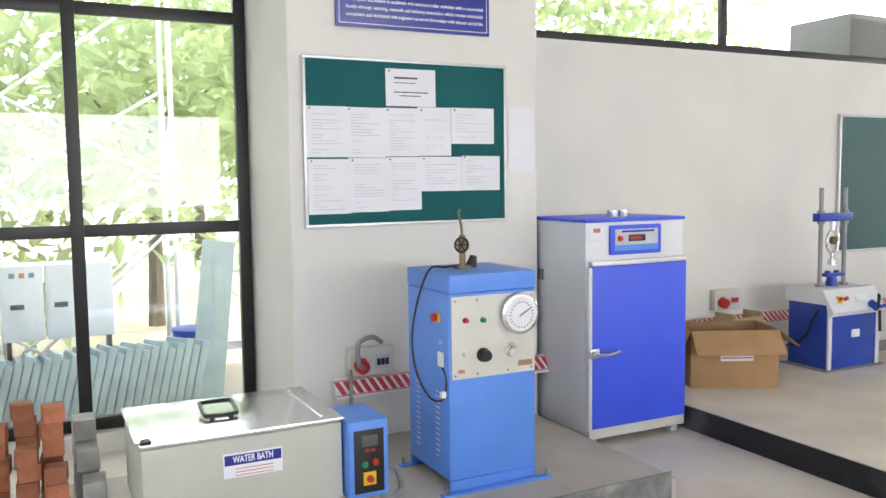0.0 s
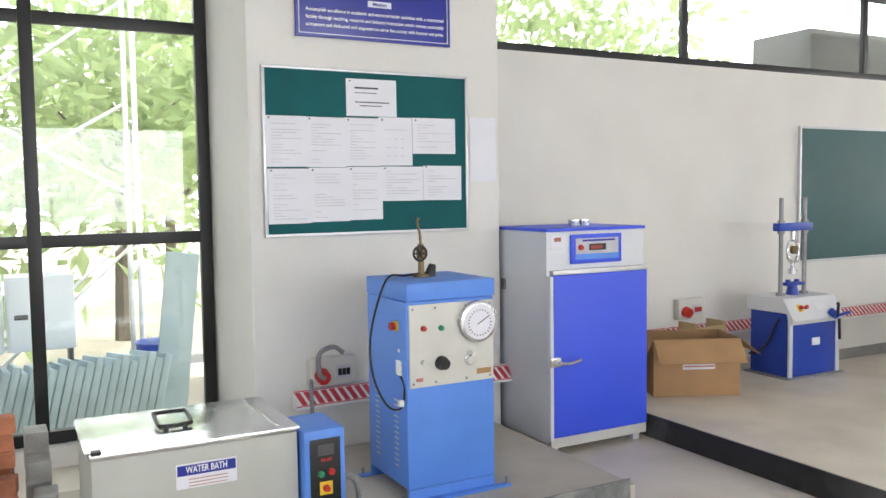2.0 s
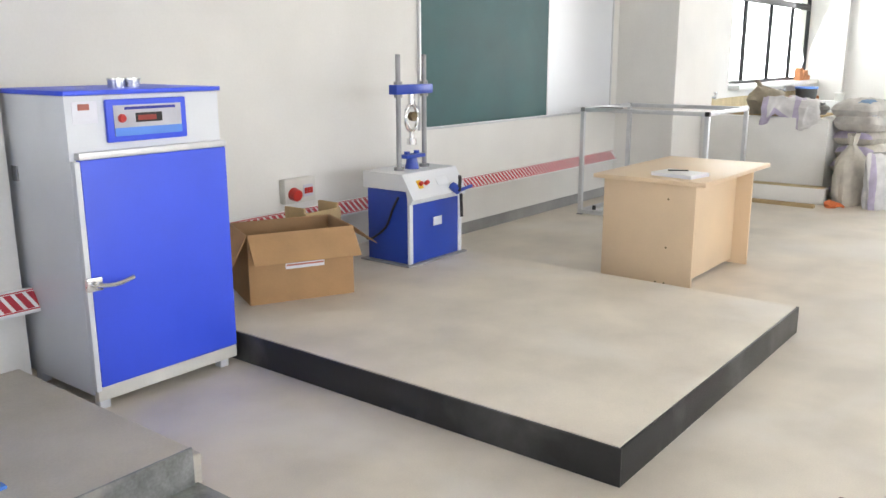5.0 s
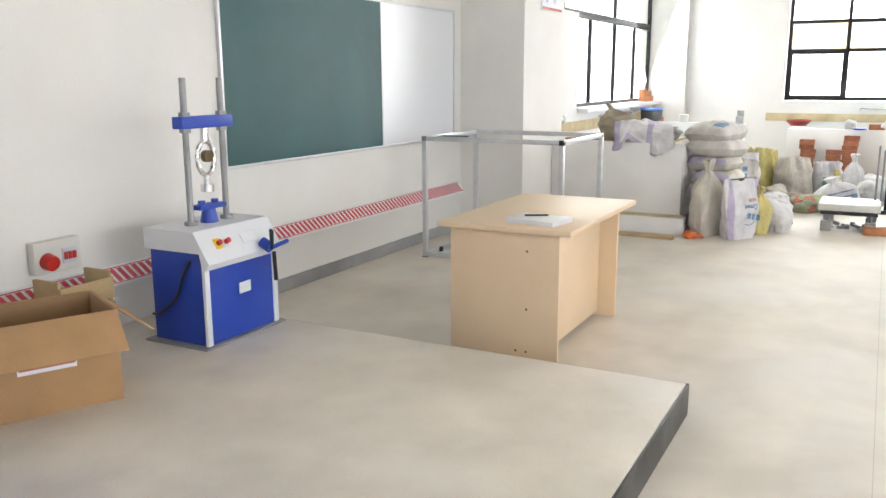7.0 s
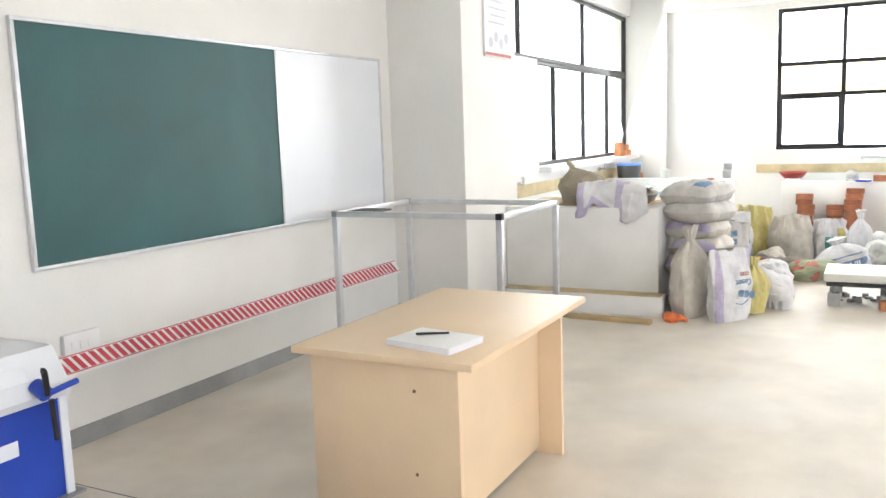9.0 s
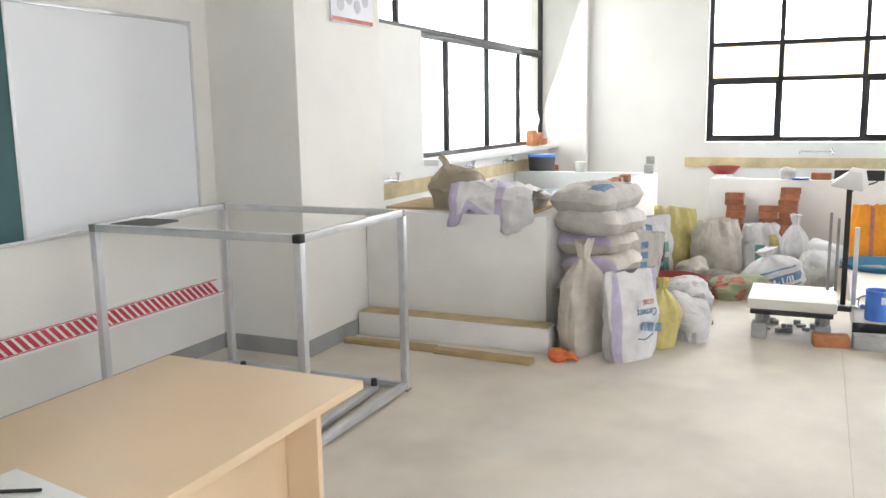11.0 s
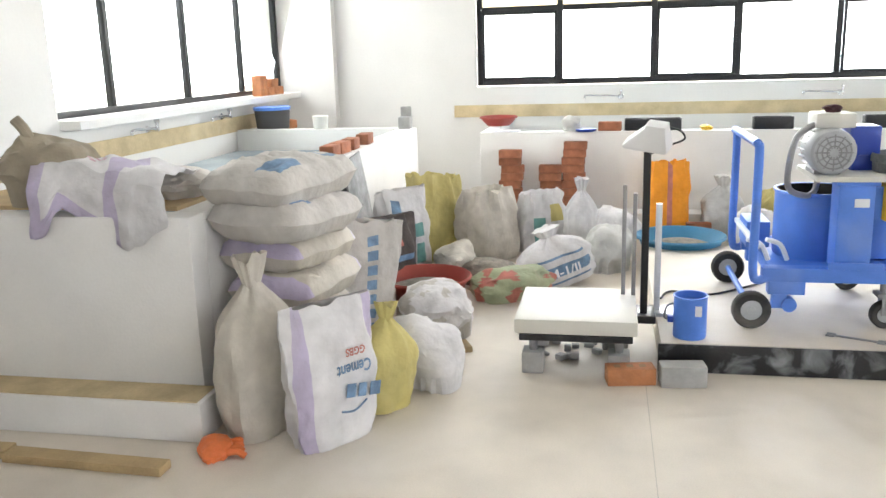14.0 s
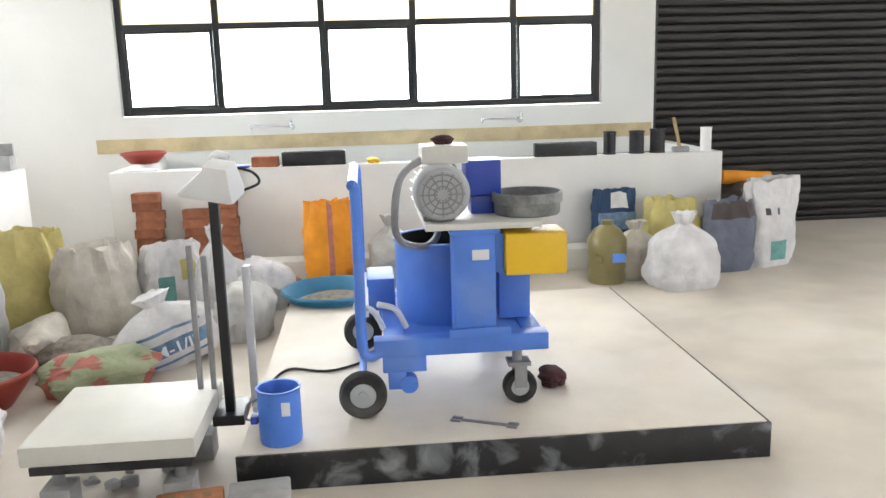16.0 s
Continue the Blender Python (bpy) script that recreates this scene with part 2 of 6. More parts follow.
def solid(bm, lo, hi, bevel=0.0, m=None):
    """A box between two corners, its edges rounded, optionally turned by m."""
    c = [(a + b) / 2 for a, b in zip(lo, hi)]
    s = [max(abs(b - a), 1e-4) for a, b in zip(lo, hi)]
    r = bmesh.ops.create_cube(bm, size=1.0, matrix=Matrix.Translation(c) @ Matrix.Diagonal((*s, 1)))
    vs = r["verts"]
    if bevel:
        es = list({e for v in vs for e in v.link_edges})
        out = bmesh.ops.bevel(bm, geom=es, offset=min(bevel, min(s) * 0.45), segments=2, affect="EDGES", profile=0.6)
        vs = list({v for f in out["faces"] for v in f.verts} | {v for v in vs if v.is_valid})
    if m is not None:
        bmesh.ops.transform(bm, matrix=m, verts=vs)
    return bm


def box(lo, hi, bevel=0.0, m=None):
    return solid(bmesh.new(), lo, hi, bevel, m)


def rod(bm, a, b, r0, r1=None, seg=16):
    """A round bar from a to b."""
    a, b = Vector(a), Vector(b)
    d = b - a
    m = Matrix.Translation((a + b) / 2) @ d.to_track_quat("Z", "Y").to_matrix().to_4x4()
    bmesh.ops.create_cone(bm, cap_ends=True, segments=seg, radius1=r0, radius2=r0 if r1 is None else r1, depth=d.length, matrix=m)
    return bm


def tube(bm, pts, r, seg=8):
    """A bent pipe through points, smoothed."""
    pts = [Vector(p) for p in pts]
    fine = []
    for i in range(len(pts) - 1):
        p0, p1, p2, p3 = pts[max(i - 1, 0)], pts[i], pts[i + 1], pts[min(i + 2, len(pts) - 1)]
        for k in range(6):
            t = k / 6
            fine.append(0.5 * (2 * p1 + (p2 - p0) * t + (2 * p0 - 5 * p1 + 4 * p2 - p3) * t * t + (3 * p1 - p0 - 3 * p2 + p3) * t ** 3))
    fine.append(pts[-1])
    rings, up = [], Vector((0.13, 0.31, 0.94))
    for i, p in enumerate(fine):
        d = (fine[min(i + 1, len(fine) - 1)] - fine[max(i - 1, 0)]).normalized()
        u = d.cross(up).normalized()
        w = d.cross(u)
        rings.append([bm.verts.new(p + r * (u * math.cos(2 * math.pi * k / seg) + w * math.sin(2 * math.pi * k / seg))) for k in range(seg)])
    for a, b in zip(rings, rings[1:]):
        for k in range(seg):
            bm.faces.new((a[k], a[(k + 1) % seg], b[(k + 1) % seg], b[k]))
    bm.faces.new(rings[0][::-1])
    bm.faces.new(rings[-1])
    return bm


def lathe(bm, profile, seg=32, m=None):
    """A turned shape from (radius, height) pairs."""
    rings = []
    for r, z in profile:
        rings.append([bm.verts.new((r * math.cos(2 * math.pi * k / seg), r * math.sin(2 * math.pi * k / seg), z)) for k in range(seg)])
    for a, b in zip(rings, rings[1:]):
        for k in range(seg):
            bm.faces.new((a[k], a[(k + 1) % seg], b[(k + 1) % seg], b[k]))
    closed = profile[0] == profile[-1]
    if profile[0][0] > 1e-4 and not closed:
        bm.faces.new(rings[0][::-1])
    if profile[-1][0] > 1e-4 and not closed:
        bm.faces.new(rings[-1])
    if m is not None:
        bmesh.ops.transform(bm, matrix=m, verts=[v for r in rings for v in r])
    tips = [v for r, (rad, _) in zip(rings, profile) if rad <= 1e-4 for v in r]
    if tips:
        bmesh.ops.remove_doubles(bm, verts=tips, dist=1e-5)
    return bm


def mesh_of(name, bm, material, smooth=True):
    me = bpy.data.meshes.new(name)
    bmesh.ops.recalc_face_normals(bm, faces=bm.faces)
    bm.to_mesh(me)
    bm.free()
    for mt in material if isinstance(material, (list, tuple)) else [material]:
        me.materials.append(mt)
    if smooth:
        for p in me.polygons:
            p.use_smooth = True
        me.set_sharp_from_angle(angle=radians(35))
    return me


def part(name, bm, material, parent, label=""):
    ob = new(name, mesh_of(name, bm, material))
    ob.parent = parent
    if label:
        tagged(ob, label)
    return ob


def thing(name, m, label, category, group=""):
    ob = new(name)
    ob.empty_display_size = 0.1
    ob.matrix_world = m
    return tagged(ob, label, category, group)


def single(name, bm, material, m, label, category, group=""):
    ob = new(name, mesh_of(name, bm, material))
    ob.matrix_world = m
    return tagged(ob, label, category, group)


def structure(name, bm, material, label, category):
    ob = new(name, mesh_of(name, bm, material, smooth=False))
    return tagged(ob, label, category, kind="structure")


def lettering(name, text, size, material, parent, m, width=None, align="CENTER", label=""):
    """Flat built-in lettering turned into a mesh; m places its baseline."""
    cu = bpy.data.curves.new(name, "FONT")
    cu.body, cu.size, cu.align_x, cu.extrude, cu.offset = text, size, align, 0.0006, size * 0.018
    tmp = new(name, cu)
    bpy.context.view_layer.update()
    me = bpy.data.meshes.new_from_object(tmp.evaluated_get(bpy.context.evaluated_depsgraph_get()))
    bpy.data.objects.remove(tmp)
    me.materials.clear()
    me.materials.append(material)
    ob = new(name, me)
    ob.parent = parent
    s = 1.0
    if width and me.vertices:
        xs = [v.co.x for v in me.vertices]
        s = width / (max(xs) - min(xs))
    ob.matrix_basis = m @ Matrix.Diagonal((s, 1, 1, 1))
    if label:
        tagged(ob, label)
    return ob


UPRIGHT = Euler((radians(90), 0, 0)).to_matrix().to_4x4()  # lettering on a face that looks to -y
FACE_W = Euler((radians(90), 0, radians(-90))).to_matrix().to_4x4()  # on a face that looks to -x

# ---- the large structure ----
H = 3.75
structure("floor", box((-4.0, -6.2, -0.2), (16.5, 6.6, 0)), FLOOR, "dusty beige cement floor with pale scuffs", "floor")
structure("ceiling", box((-4.2, -6.3, H), (16.7, 6.8, H + 0.18)), CEIL, "plain white painted ceiling", "ceiling")

bm = bmesh.new()
solid(bm, (3.16, 6.10, 0), (10.06, 6.33, 2.62))
solid(bm, (3.16, 6.10, 3.44), (10.06, 6.33, H))
solid(bm, (9.62, 6.10, 2.62), (10.06, 6.33, 3.44))
structure("wall_north", bm, WALL, "cream painted wall under a strip of high windows", "wall")
structure("wall_pier_west", box((1.54, 5.595, 0), (3.16, 6.7, H), 0.006), WALL, "broad cream painted wall pier", "wall")
structure("wall_pier_middle", box((10.06, 5.42, 0), (11.16, 6.33, H), 0.006), WALL, "cream painted pier between the boards and the curing tank", "wall")
bm = bmesh.new()
solid(bm, (-4.0, 6.42, 0), (-1.75, 6.65, H))
solid(bm, (-1.75, 6.42, 0), (1.54, 6.65, 0.125))
solid(bm, (-1.75, 6.42, 3.66), (1.54, 6.65, H))
structure("wall_north_west", bm, WALL, "cream wall around the tall window", "wall")
bm = bmesh.new()
solid(bm, (11.16, 5.68, 0), (12.41, 5.92, 2.288))
solid(bm, (11.16, 5.68, 3.12), (12.41, 5.92, H))
solid(bm, (12.41, 5.68, 0), (16.19, 5.92, 1.15))
solid(bm, (12.41, 5.68, 3.12), (16.19, 5.92, H))
structure("wall_north_east", bm, WALL, "cream wall around a black-framed window", "wall")
structure("wall_corner_column", box((16.19, 5.17, 0), (16.30, 5.92, H), 0.006), WALL, "cream painted corner column", "wall")
bm = bmesh.new()
EX = 16.30
solid(bm, (EX, 3.72, 0), (EX + 0.22, 5.92, H))
solid(bm, (EX, -0.44, 0), (EX + 0.22, 3.72, 1.16))
solid(bm, (EX, -0.44, 3.06), (EX + 0.22, 3.72, H))
solid(bm, (EX, -0.92, 0), (EX + 0.22, -0.44, H))
solid(bm, (EX, -4.6, 3.2), (EX + 0.22, -0.92, H))
solid(bm, (EX, -6.2, 0), (EX + 0.22, -4.6, H))
structure("wall_east", bm, WALL, "cream wall with a long window and a shutter opening", "wall")
structure("ceiling_beam_east", box((15.9, -6.0, 3.13), (EX - 0.002, 5.16, H - 0.002)), CEIL, "white painted beam over the long window", "beam")
bm = bmesh.new()
solid(bm, (-4.0, -6.3, 0), (16.5, -6.05, 1.0))
solid(bm, (-4.0, -6.3, 3.1), (16.5, -6.05, H))
for a, b in ((-4.0, -0.5), (6.5, 7.1), (14.1, 16.5)):
    solid(bm, (a, -6.3, 1.0), (b, -6.05, 3.1))
structure("wall_south", bm, WALL, "plain cream wall with two window openings", "wall")
bm = bmesh.new()
solid(bm, (-4.2, -6.3, 0), (-4.0, 6.65, 1.0))
solid(bm, (-4.2, -6.3, 3.1), (-4.0, 6.65, H))
solid(bm, (-4.2, -6.3, 1.0), (-4.0, -1.5, 3.1))
solid(bm, (-4.2, 3.5, 1.0), (-4.0, 6.65, 3.1))
structure("wall_west", bm, WALL, "plain cream wall with an added, unseen window opening", "wall")
bm = bmesh.new()
solid(bm, (3.17, 6.092, 0.0), (10.05, 6.098, 0.10))
solid(bm, (10.05, 5.405, 0), (10.86, 5.417, 0.11))
solid(bm, (10.048, 5.417, 0), (10.056, 6.09, 0.11))
structure("baseboard", bm, SKIRT, "grey cement skirting with a ragged painted edge", "skirting")


def window(name, label, x0, x1, z0, z1, uprights, bars, m, w=0.05, depth=0.06, panes=True, tinted=-1, shading=False):
    """Black metal window in local x-z, its frame, bars and one pane to each cell."""
    top = tagged(thing(name, m, label, "window"), kind="structure")
    fr = bmesh.new()
    h = depth / 2
    solid(fr, (x0, -h, z0), (x0 + w, h, z1), 0.004)
    solid(fr, (x1 - w, -h, z0), (x1, h, z1), 0.004)
    solid(fr, (x0 + w, -h, z0), (x1 - w, h, z0 + w), 0.004)
    solid(fr, (x0 + w, -h, z1 - w), (x1 - w, h, z1), 0.004)
    part("window_frame", fr, FRAMEBLK, top)
    xs, zs = [x0] + list(uprights) + [x1], [z0] + list(bars) + [z1]
    for u in uprights:
        part("mullion", box((u - w / 2, -h * 0.9, z0 + w), (u + w / 2, h * 0.9, z1 - w), 0.004), FRAMEBLK, top)
    for z in bars:
        for a, b in zip(xs, xs[1:]):
            part("glazing_bar", box((a + w / 2, -h * 0.8, z - w / 2), (b - w / 2, h * 0.8, z + w / 2), 0.004), FRAMEBLK, top)
    if panes:
        for a, b in zip(xs, xs[1:]):
            for r, (c, d) in enumerate(zip(zs, zs[1:])):
                p = part("pane", box((a + w * 0.4, -0.003, c + w * 0.4), (b - w * 0.4, 0.003, d - w * 0.4)), YELLOWGLASS if r == tinted else GLASS, top)
                p.visible_shadow = shading
    return top


win = window("window_1", "tall black metal window onto a yard with trees", -1.74, 1.53, 0.13, 3.65, [-0.58, 0.49], [1.35, 2.67], pose(0, 6.52, 0), w=0.075)
window("window_2", "strip of high black-framed windows under the ceiling", 3.18, 9.61, 2.63, 3.43, [5.33, 7.62], [], pose(0, 6.2, 0), w=0.06)
win3 = window("window_3", "black metal window with sliding lower panes", 12.42, 16.18, 1.16, 2.29, [13.15, 14.24, 15.28], [], pose(0, 5.78, 0), w=0.045)
window("window_5", "black metal upper lights above the sliding panes", 11.17, 16.18, 2.292, 3.11, [12.12, 14.24], [], pose(0, 5.78, 0), w=0.045)
win4 = window("window_4", "long black metal window with a yellowish middle band", -3.71, 0.43, 1.17, 3.05, [-2.89, -2.0, -1.22, -0.34], [1.90, 2.32], pose(EX + 0.06, 0, 0, 0, 0, -90), w=0.055, tinted=1)
for a, b in ((-3.656, -2.916), (-1.974, -1.246), (-0.314, 0.376)):
    sash = bmesh.new()
    solid(sash, (a, -0.045, 1.222), (a + 0.03, -0.031, 1.874), 0.003)
    solid(sash, (b - 0.03, -0.045, 1.222), (b, -0.031, 1.874), 0.003)
    solid(sash, (a + 0.03, -0.045, 1.222), (b - 0.03, -0.031, 1.25), 0.003)
    solid(sash, (a + 0.03, -0.045, 1.845), (b - 0.03, -0.031, 1.874), 0.003)
    part("sash", sash, FRAMEBLK, win4)
structure("window_sill", box((12.42, 5.54, 1.10), (16.18, 5.745, 1.156), 0.006), PLASTER, "rough white plaster window sill", "sill")

window("window_6", "black metal window in the south wall", -0.49, 6.49, 1.01, 3.09, [1.25, 3.0, 4.75], [2.3], pose(0, -6.2, 0), shading=True)
window("window_7", "black metal window in the south wall", 7.11, 14.09, 1.01, 3.09, [8.85, 10.6, 12.35], [2.3], pose(0, -6.2, 0), shading=True)
# west window out of view, added only to house the fill lamp
window("window_8", "unseen black metal window added around the west lamp", -3.49, 1.49, 1.01, 3.09, [-1.8, -0.2], [2.3], pose(-4.1, 0, 0, 0, 0, -90), shading=True)

# roller shutter
shutter = tagged(thing("roller_shutter", pose(EX + 0.10, -2.76, 0), "closed dark ribbed steel roller shutter", "shutter"), kind="structure")
slat = bmesh.new()
prof = [(0.0, 0.0), (-0.018, 0.008), (-0.026, 0.03), (-0.022, 0.055), (-0.006, 0.068), (0.0, 0.074)]
rows = [[slat.verts.new((x, y, z)) for x, z in prof] for y in (-1.83, 1.83)]
for k in range(len(prof) - 1):
    slat.faces.new((rows[0][k], rows[0][k + 1], rows[1][k + 1], rows[1][k]))
slat_mesh = mesh_of("slat", slat, SHUTTER)
for k in range(42):
    o = new("slat", slat_mesh)
    o.parent = shutter
    o.location = (0, 0, 0.04 + 0.075 * k)
part("bottom_rail", box((-0.03, -1.83, 0.0), (0.02, 1.83, 0.04), 0.004), SHUTTER, shutter)
part("guide_rail", box((-0.05, 1.80, 0.0), (0.04, 1.84, 3.2), 0.003), FRAMEBLK, shutter)
part("shutter_backing", box((0.03, -1.83, 0.03), (0.05, 1.83, 3.2)), SHUTTER, shutter)

# raised stages and plinth


def stage(name, x0, x1, y0, y1, h, label, edge=BLACKEDGE):
    top = tagged(thing(name, pose(0, 0, 0), label, "platform"), kind="structure")
    part("platform_top", box((x0 + 0.012, y0 + 0.012, 0), (x1 - 0.012, y1 - 0.012, h), 0.004), FLOOR, top)
    part("edging", box((x0, y0, 0), (x0 + 0.011, y1, h - 0.004), 0.002), edge, top, "scuffed black painted edging")
    part("edging", box((x0 + 0.0115, y0, 0), (x1 - 0.0115, y0 + 0.011, h - 0.004), 0.002), BLACKEDGE, top, "scuffed black painted edging")
    part("edging", box((x1 - 0.011, y0, 0), (x1, y1, h - 0.004), 0.002), BLACKEDGE, top, "scuffed black painted edging")
    return top


stage("platform_north", 3.995, 6.20, 3.0, 6.09, 0.155, "low cement platform edged in black paint")
stage("platform_east", 11.68, 13.75, 0.22, 2.17, 0.14, "low cement machine platform with scuffed black edging", WORNEDGE)
bm = bmesh.new()
solid(bm, (-2.6, 4.22, 0), (3.10, 5.59, 0.12), 0.008)
structure("plinth", bm, PLINTH, "low rough cement plinth along the window", "platform")
structure("floor_joint", box((4.5, 2.229, 0.0), (11.6, 2.232, 0.0012)), PLINTH, "thin dark saw-cut joint in the floor", "joint")
structure("plinth_white_edge", box((-2.6, 4.205, 0), (1.97, 4.218, 0.115), 0.003), PLASTER, "flaking white painted plinth edge", "trim")
iron = bmesh.new()
solid(iron, (0, 0, 0), (1.09, 0.2, 0.014), 0.003)
solid(iron, (0, 0.187, 0.0145), (1.07, 0.2, 0.16), 0.003)
single("angle_iron", iron, GALV, pose(1.99, 4.0, 0, 0, 0, 1), "weathered grey steel angle lying against the plinth", "angle iron")

# curing tanks
tank = tagged(thing("curing_tank", pose(0, 0, 0), "white plastered curing tank with a pale blue lining", "tank"), kind="structure")
bm = bmesh.new()
solid(bm, (10.862, 4.05, 0), (11.0, 5.415, 0.88), 0.01)
solid(bm, (11.0, 4.05, 0), (15.0, 4.19, 0.88), 0.01)
solid(bm, (14.86, 4.19, 0), (15.0, 5.675, 0.88), 0.01)
part("tank_wall", bm, PLASTER, tank)
part("tank_lining", box((11.0, 4.19, 0.15), (14.86, 5.675, 0.70)), WATER, tank, "pale blue lined tank bed")
part("tank_step", box((10.68, 3.98, 0), (10.86, 5.40, 0.165), 0.01), PLASTER, tank, "white plaster step with a sandy top")
part("tank_step_band", box((10.69, 4.0, 0.1655), (10.858, 5.39, 0.172), 0.003), BAREBAND, tank)
part("bare_band", box((11.2, 5.662, 0.87), (15.9, 5.677, 1.0), 0.003), BAREBAND, tank, "rough sandy unpainted plaster band")
tank2 = tagged(thing("curing_tank", pose(0, 0, 0), "long white plastered curing tank under the window", "tank"), kind="structure")
bm = bmesh.new()
solid(bm, (15.02, -1.02, 0.16), (15.15, 3.5, 0.82), 0.01)
solid(bm, (15.15, 3.38, 0.16), (16.29, 3.5, 0.82), 0.01)
solid(bm, (15.15, -1.02, 0.16), (16.29, -0.90, 0.82), 0.01)
part("tank_wall", bm, PLASTER, tank2)
part("tank_lining", box((15.15, -0.90, 0.16), (16.29, 3.38, 0.72)), WATER, tank2)
part("tank_step", box((14.82, -1.02, 0), (16.29, 3.5, 0.16), 0.01), PLASTER, tank2)
part("bare_band", box((16.285, -0.9, 0.86), (16.297, 3.95, 0.98), 0.003), BAREBAND, tank2, "rough sandy unpainted plaster band")

# ---- wall fittings ----
nb = thing("notice_board", pose(1.615, 5.588, 1.37), "green felt notice board with pinned papers, aluminium frame", "notice board")
part("felt", box((0.015, -0.014, 0.015), (1.29, 0.004, 0.945)), FELT, nb)
for lo, hi in (((0, -0.022, 0), (1.305, 0.005, 0.018)), ((0, -0.022, 0.942), (1.305, 0.005, 0.96)), ((0, -0.022, 0.0185), (0.018, 0.005, 0.9415)), ((1.287, -0.022, 0.0185), (1.305, 0.005, 0.9415))):
    part("frame", box(lo, hi, 0.004), ALU, nb)
SHEETS = [(0.50, 0.82, 0.69, 0.905), (0.015, 0.255, 0.395, 0.68), (0.25, 0.49, 0.395, 0.68), (0.485, 0.705, 0.40, 0.68), (0.70, 0.92, 0.40, 0.685), (0.92, 1.215, 0.475, 0.69),
          (0.02, 0.27, 0.075, 0.385), (0.262, 0.505, 0.08, 0.39), (0.495, 0.715, 0.085, 0.395), (0.71, 0.985, 0.195, 0.40), (0.985, 1.25, 0.20, 0.41)]
rnd = random.Random(4)
for i, (a, b, c, d) in enumerate(SHEETS):
    page = part("paper", box((a, -0.0165 - 0.0006 * i, c), (b, -0.0158 - 0.0006 * i, d), 0.0, pose(0, 0, 0, 0, rnd.uniform(-0.4, 0.4), 0)), PAPER, nb, "white printed sheet")
    y = -0.0172 - 0.0006 * i
    if i == 0:
        bars = [(0.05, 0.2, 0.16, 0.010, DARKINK), (0.05, 0.19, 0.135, 0.004, INK), (0.05, 0.27, 0.08, 0.006, INK), (0.08, 0.22, 0.06, 0.005, INK)]
    elif i == 4:
        bars = [(0.05 + 0.045 * (k % 3), 0.072 + 0.045 * (k % 3), 0.06 + 0.05 * (k // 3), 0.004, INK) for k in range(9)] + [(0.03, 0.18, 0.215, 0.004, INK)]
    else:
        n = int((d - c) / 0.018)
        bars = [(0.03, min(b - a - 0.03, 0.06 + rnd.random() * (b - a - 0.05)), 0.025 + 0.0165 * k, 0.0035, INK) for k in range(n - 1) if rnd.random() < 0.85]
    tx = bmesh.new()
    for x0, x1, z, h, _ in bars:
        solid(tx, (a + x0, y - 0.0003, c + z), (a + x1, y, c + z + h))
    tagged(part("print_lines", tx, bars[0][4], page), kind="stuff")
    part("drawing_pin", rod(bmesh.new(), (a + 0.02, y - 0.006, d - 0.012), (a + 0.02, y, d - 0.012), 0.005, seg=8), DARKINK, nb)

sg = thing("department_sign", pose(1.82, 5.588, 2.50), "blue enamel sign board with white lettering", "sign")
part("board", box((0, -0.014, 0), (0.985, 0.004, 0.625), 0.004), SIGNBLUE, sg)
bd = bmesh.new()
for lo, hi in (((0.018, -0.0162, 0.018), (0.967, -0.0145, 0.022)), ((0.018, -0.0162, 0.603), (0.967, -0.0145, 0.607)), ((0.018, -0.0162, 0.0225), (0.022, -0.0145, 0.6025)), ((0.963, -0.0162, 0.0225), (0.967, -0.0145, 0.6025))):
    solid(bd, lo, hi)
part("border_line", bd, SIGNWHITE, sg)


def sign_line(text, x, z, size, width):
    lettering("lettering", text, size, SIGNWHITE, sg, pose(x, -0.0155, z) @ UPRIGHT, width)


sign_line("BMS INSTITUTE OF TECHNOLOGY AND MANAGEMENT", 0.49, 0.545, 0.046, 0.87)
sign_line("Avalahalli, Doddaballapura Main Road, Yelahanka, Bengaluru - 64", 0.50, 0.508, 0.022, 0.58)
sign_line("Department of Civil Engineering", 0.51, 0.448, 0.05, 0.59)
for z, w in ((0.395, "Vision"), (0.195, "Mission")):
    part("heading_patch", box((0.44, -0.0165, z), (0.59, -0.0145, z + 0.036), 0.012), SIGNWHITE, sg)
    lettering("lettering", w, 0.03, SIGNBLUE, sg, pose(0.515, -0.018, z + 0.008) @ UPRIGHT)
for k, t in enumerate(("To create a Centre in pursuit of excellence in Civil Engineering Education, Research,", "Entrepreneurship and industry outreach services for a constantly changing societal", "need with credibility, integrity and ethical standards.")):
    sign_line(t, 0.50 if k < 2 else 0.34, 0.355 - 0.042 * k, 0.028, 0.88 if k < 2 else 0.56)
for k, t in enumerate(("Accomplish excellence in academic and extracurricular activities with a committed", "faculty through teaching, research and industry interaction which creates technically", "competent and dedicated civil engineers to serve the society with honour and pride.")):
    sign_line(t, 0.50, 0.145 - 0.042 * k, 0.028, 0.88)
part("emblem", box((0.065, -0.0165, 0.435), (0.18, -0.0145, 0.54)), SIGNWHITE, sg)
ring = bmesh.new()
lathe(ring, [(0.026, 0), (0.045, 0), (0.045, 0.002), (0.026, 0.002), (0.026, 0)], 24, pose(0.1225, -0.0166, 0.487, 90))
part("emblem_ring", ring, INK, sg)
single("faint_wall_notice", box((0, -0.001, 0), (0.19, 0.0, 0.40)), PAPER, pose(2.945, 5.591, 1.68), "thin white paper sheet taped to the wall", "paper")

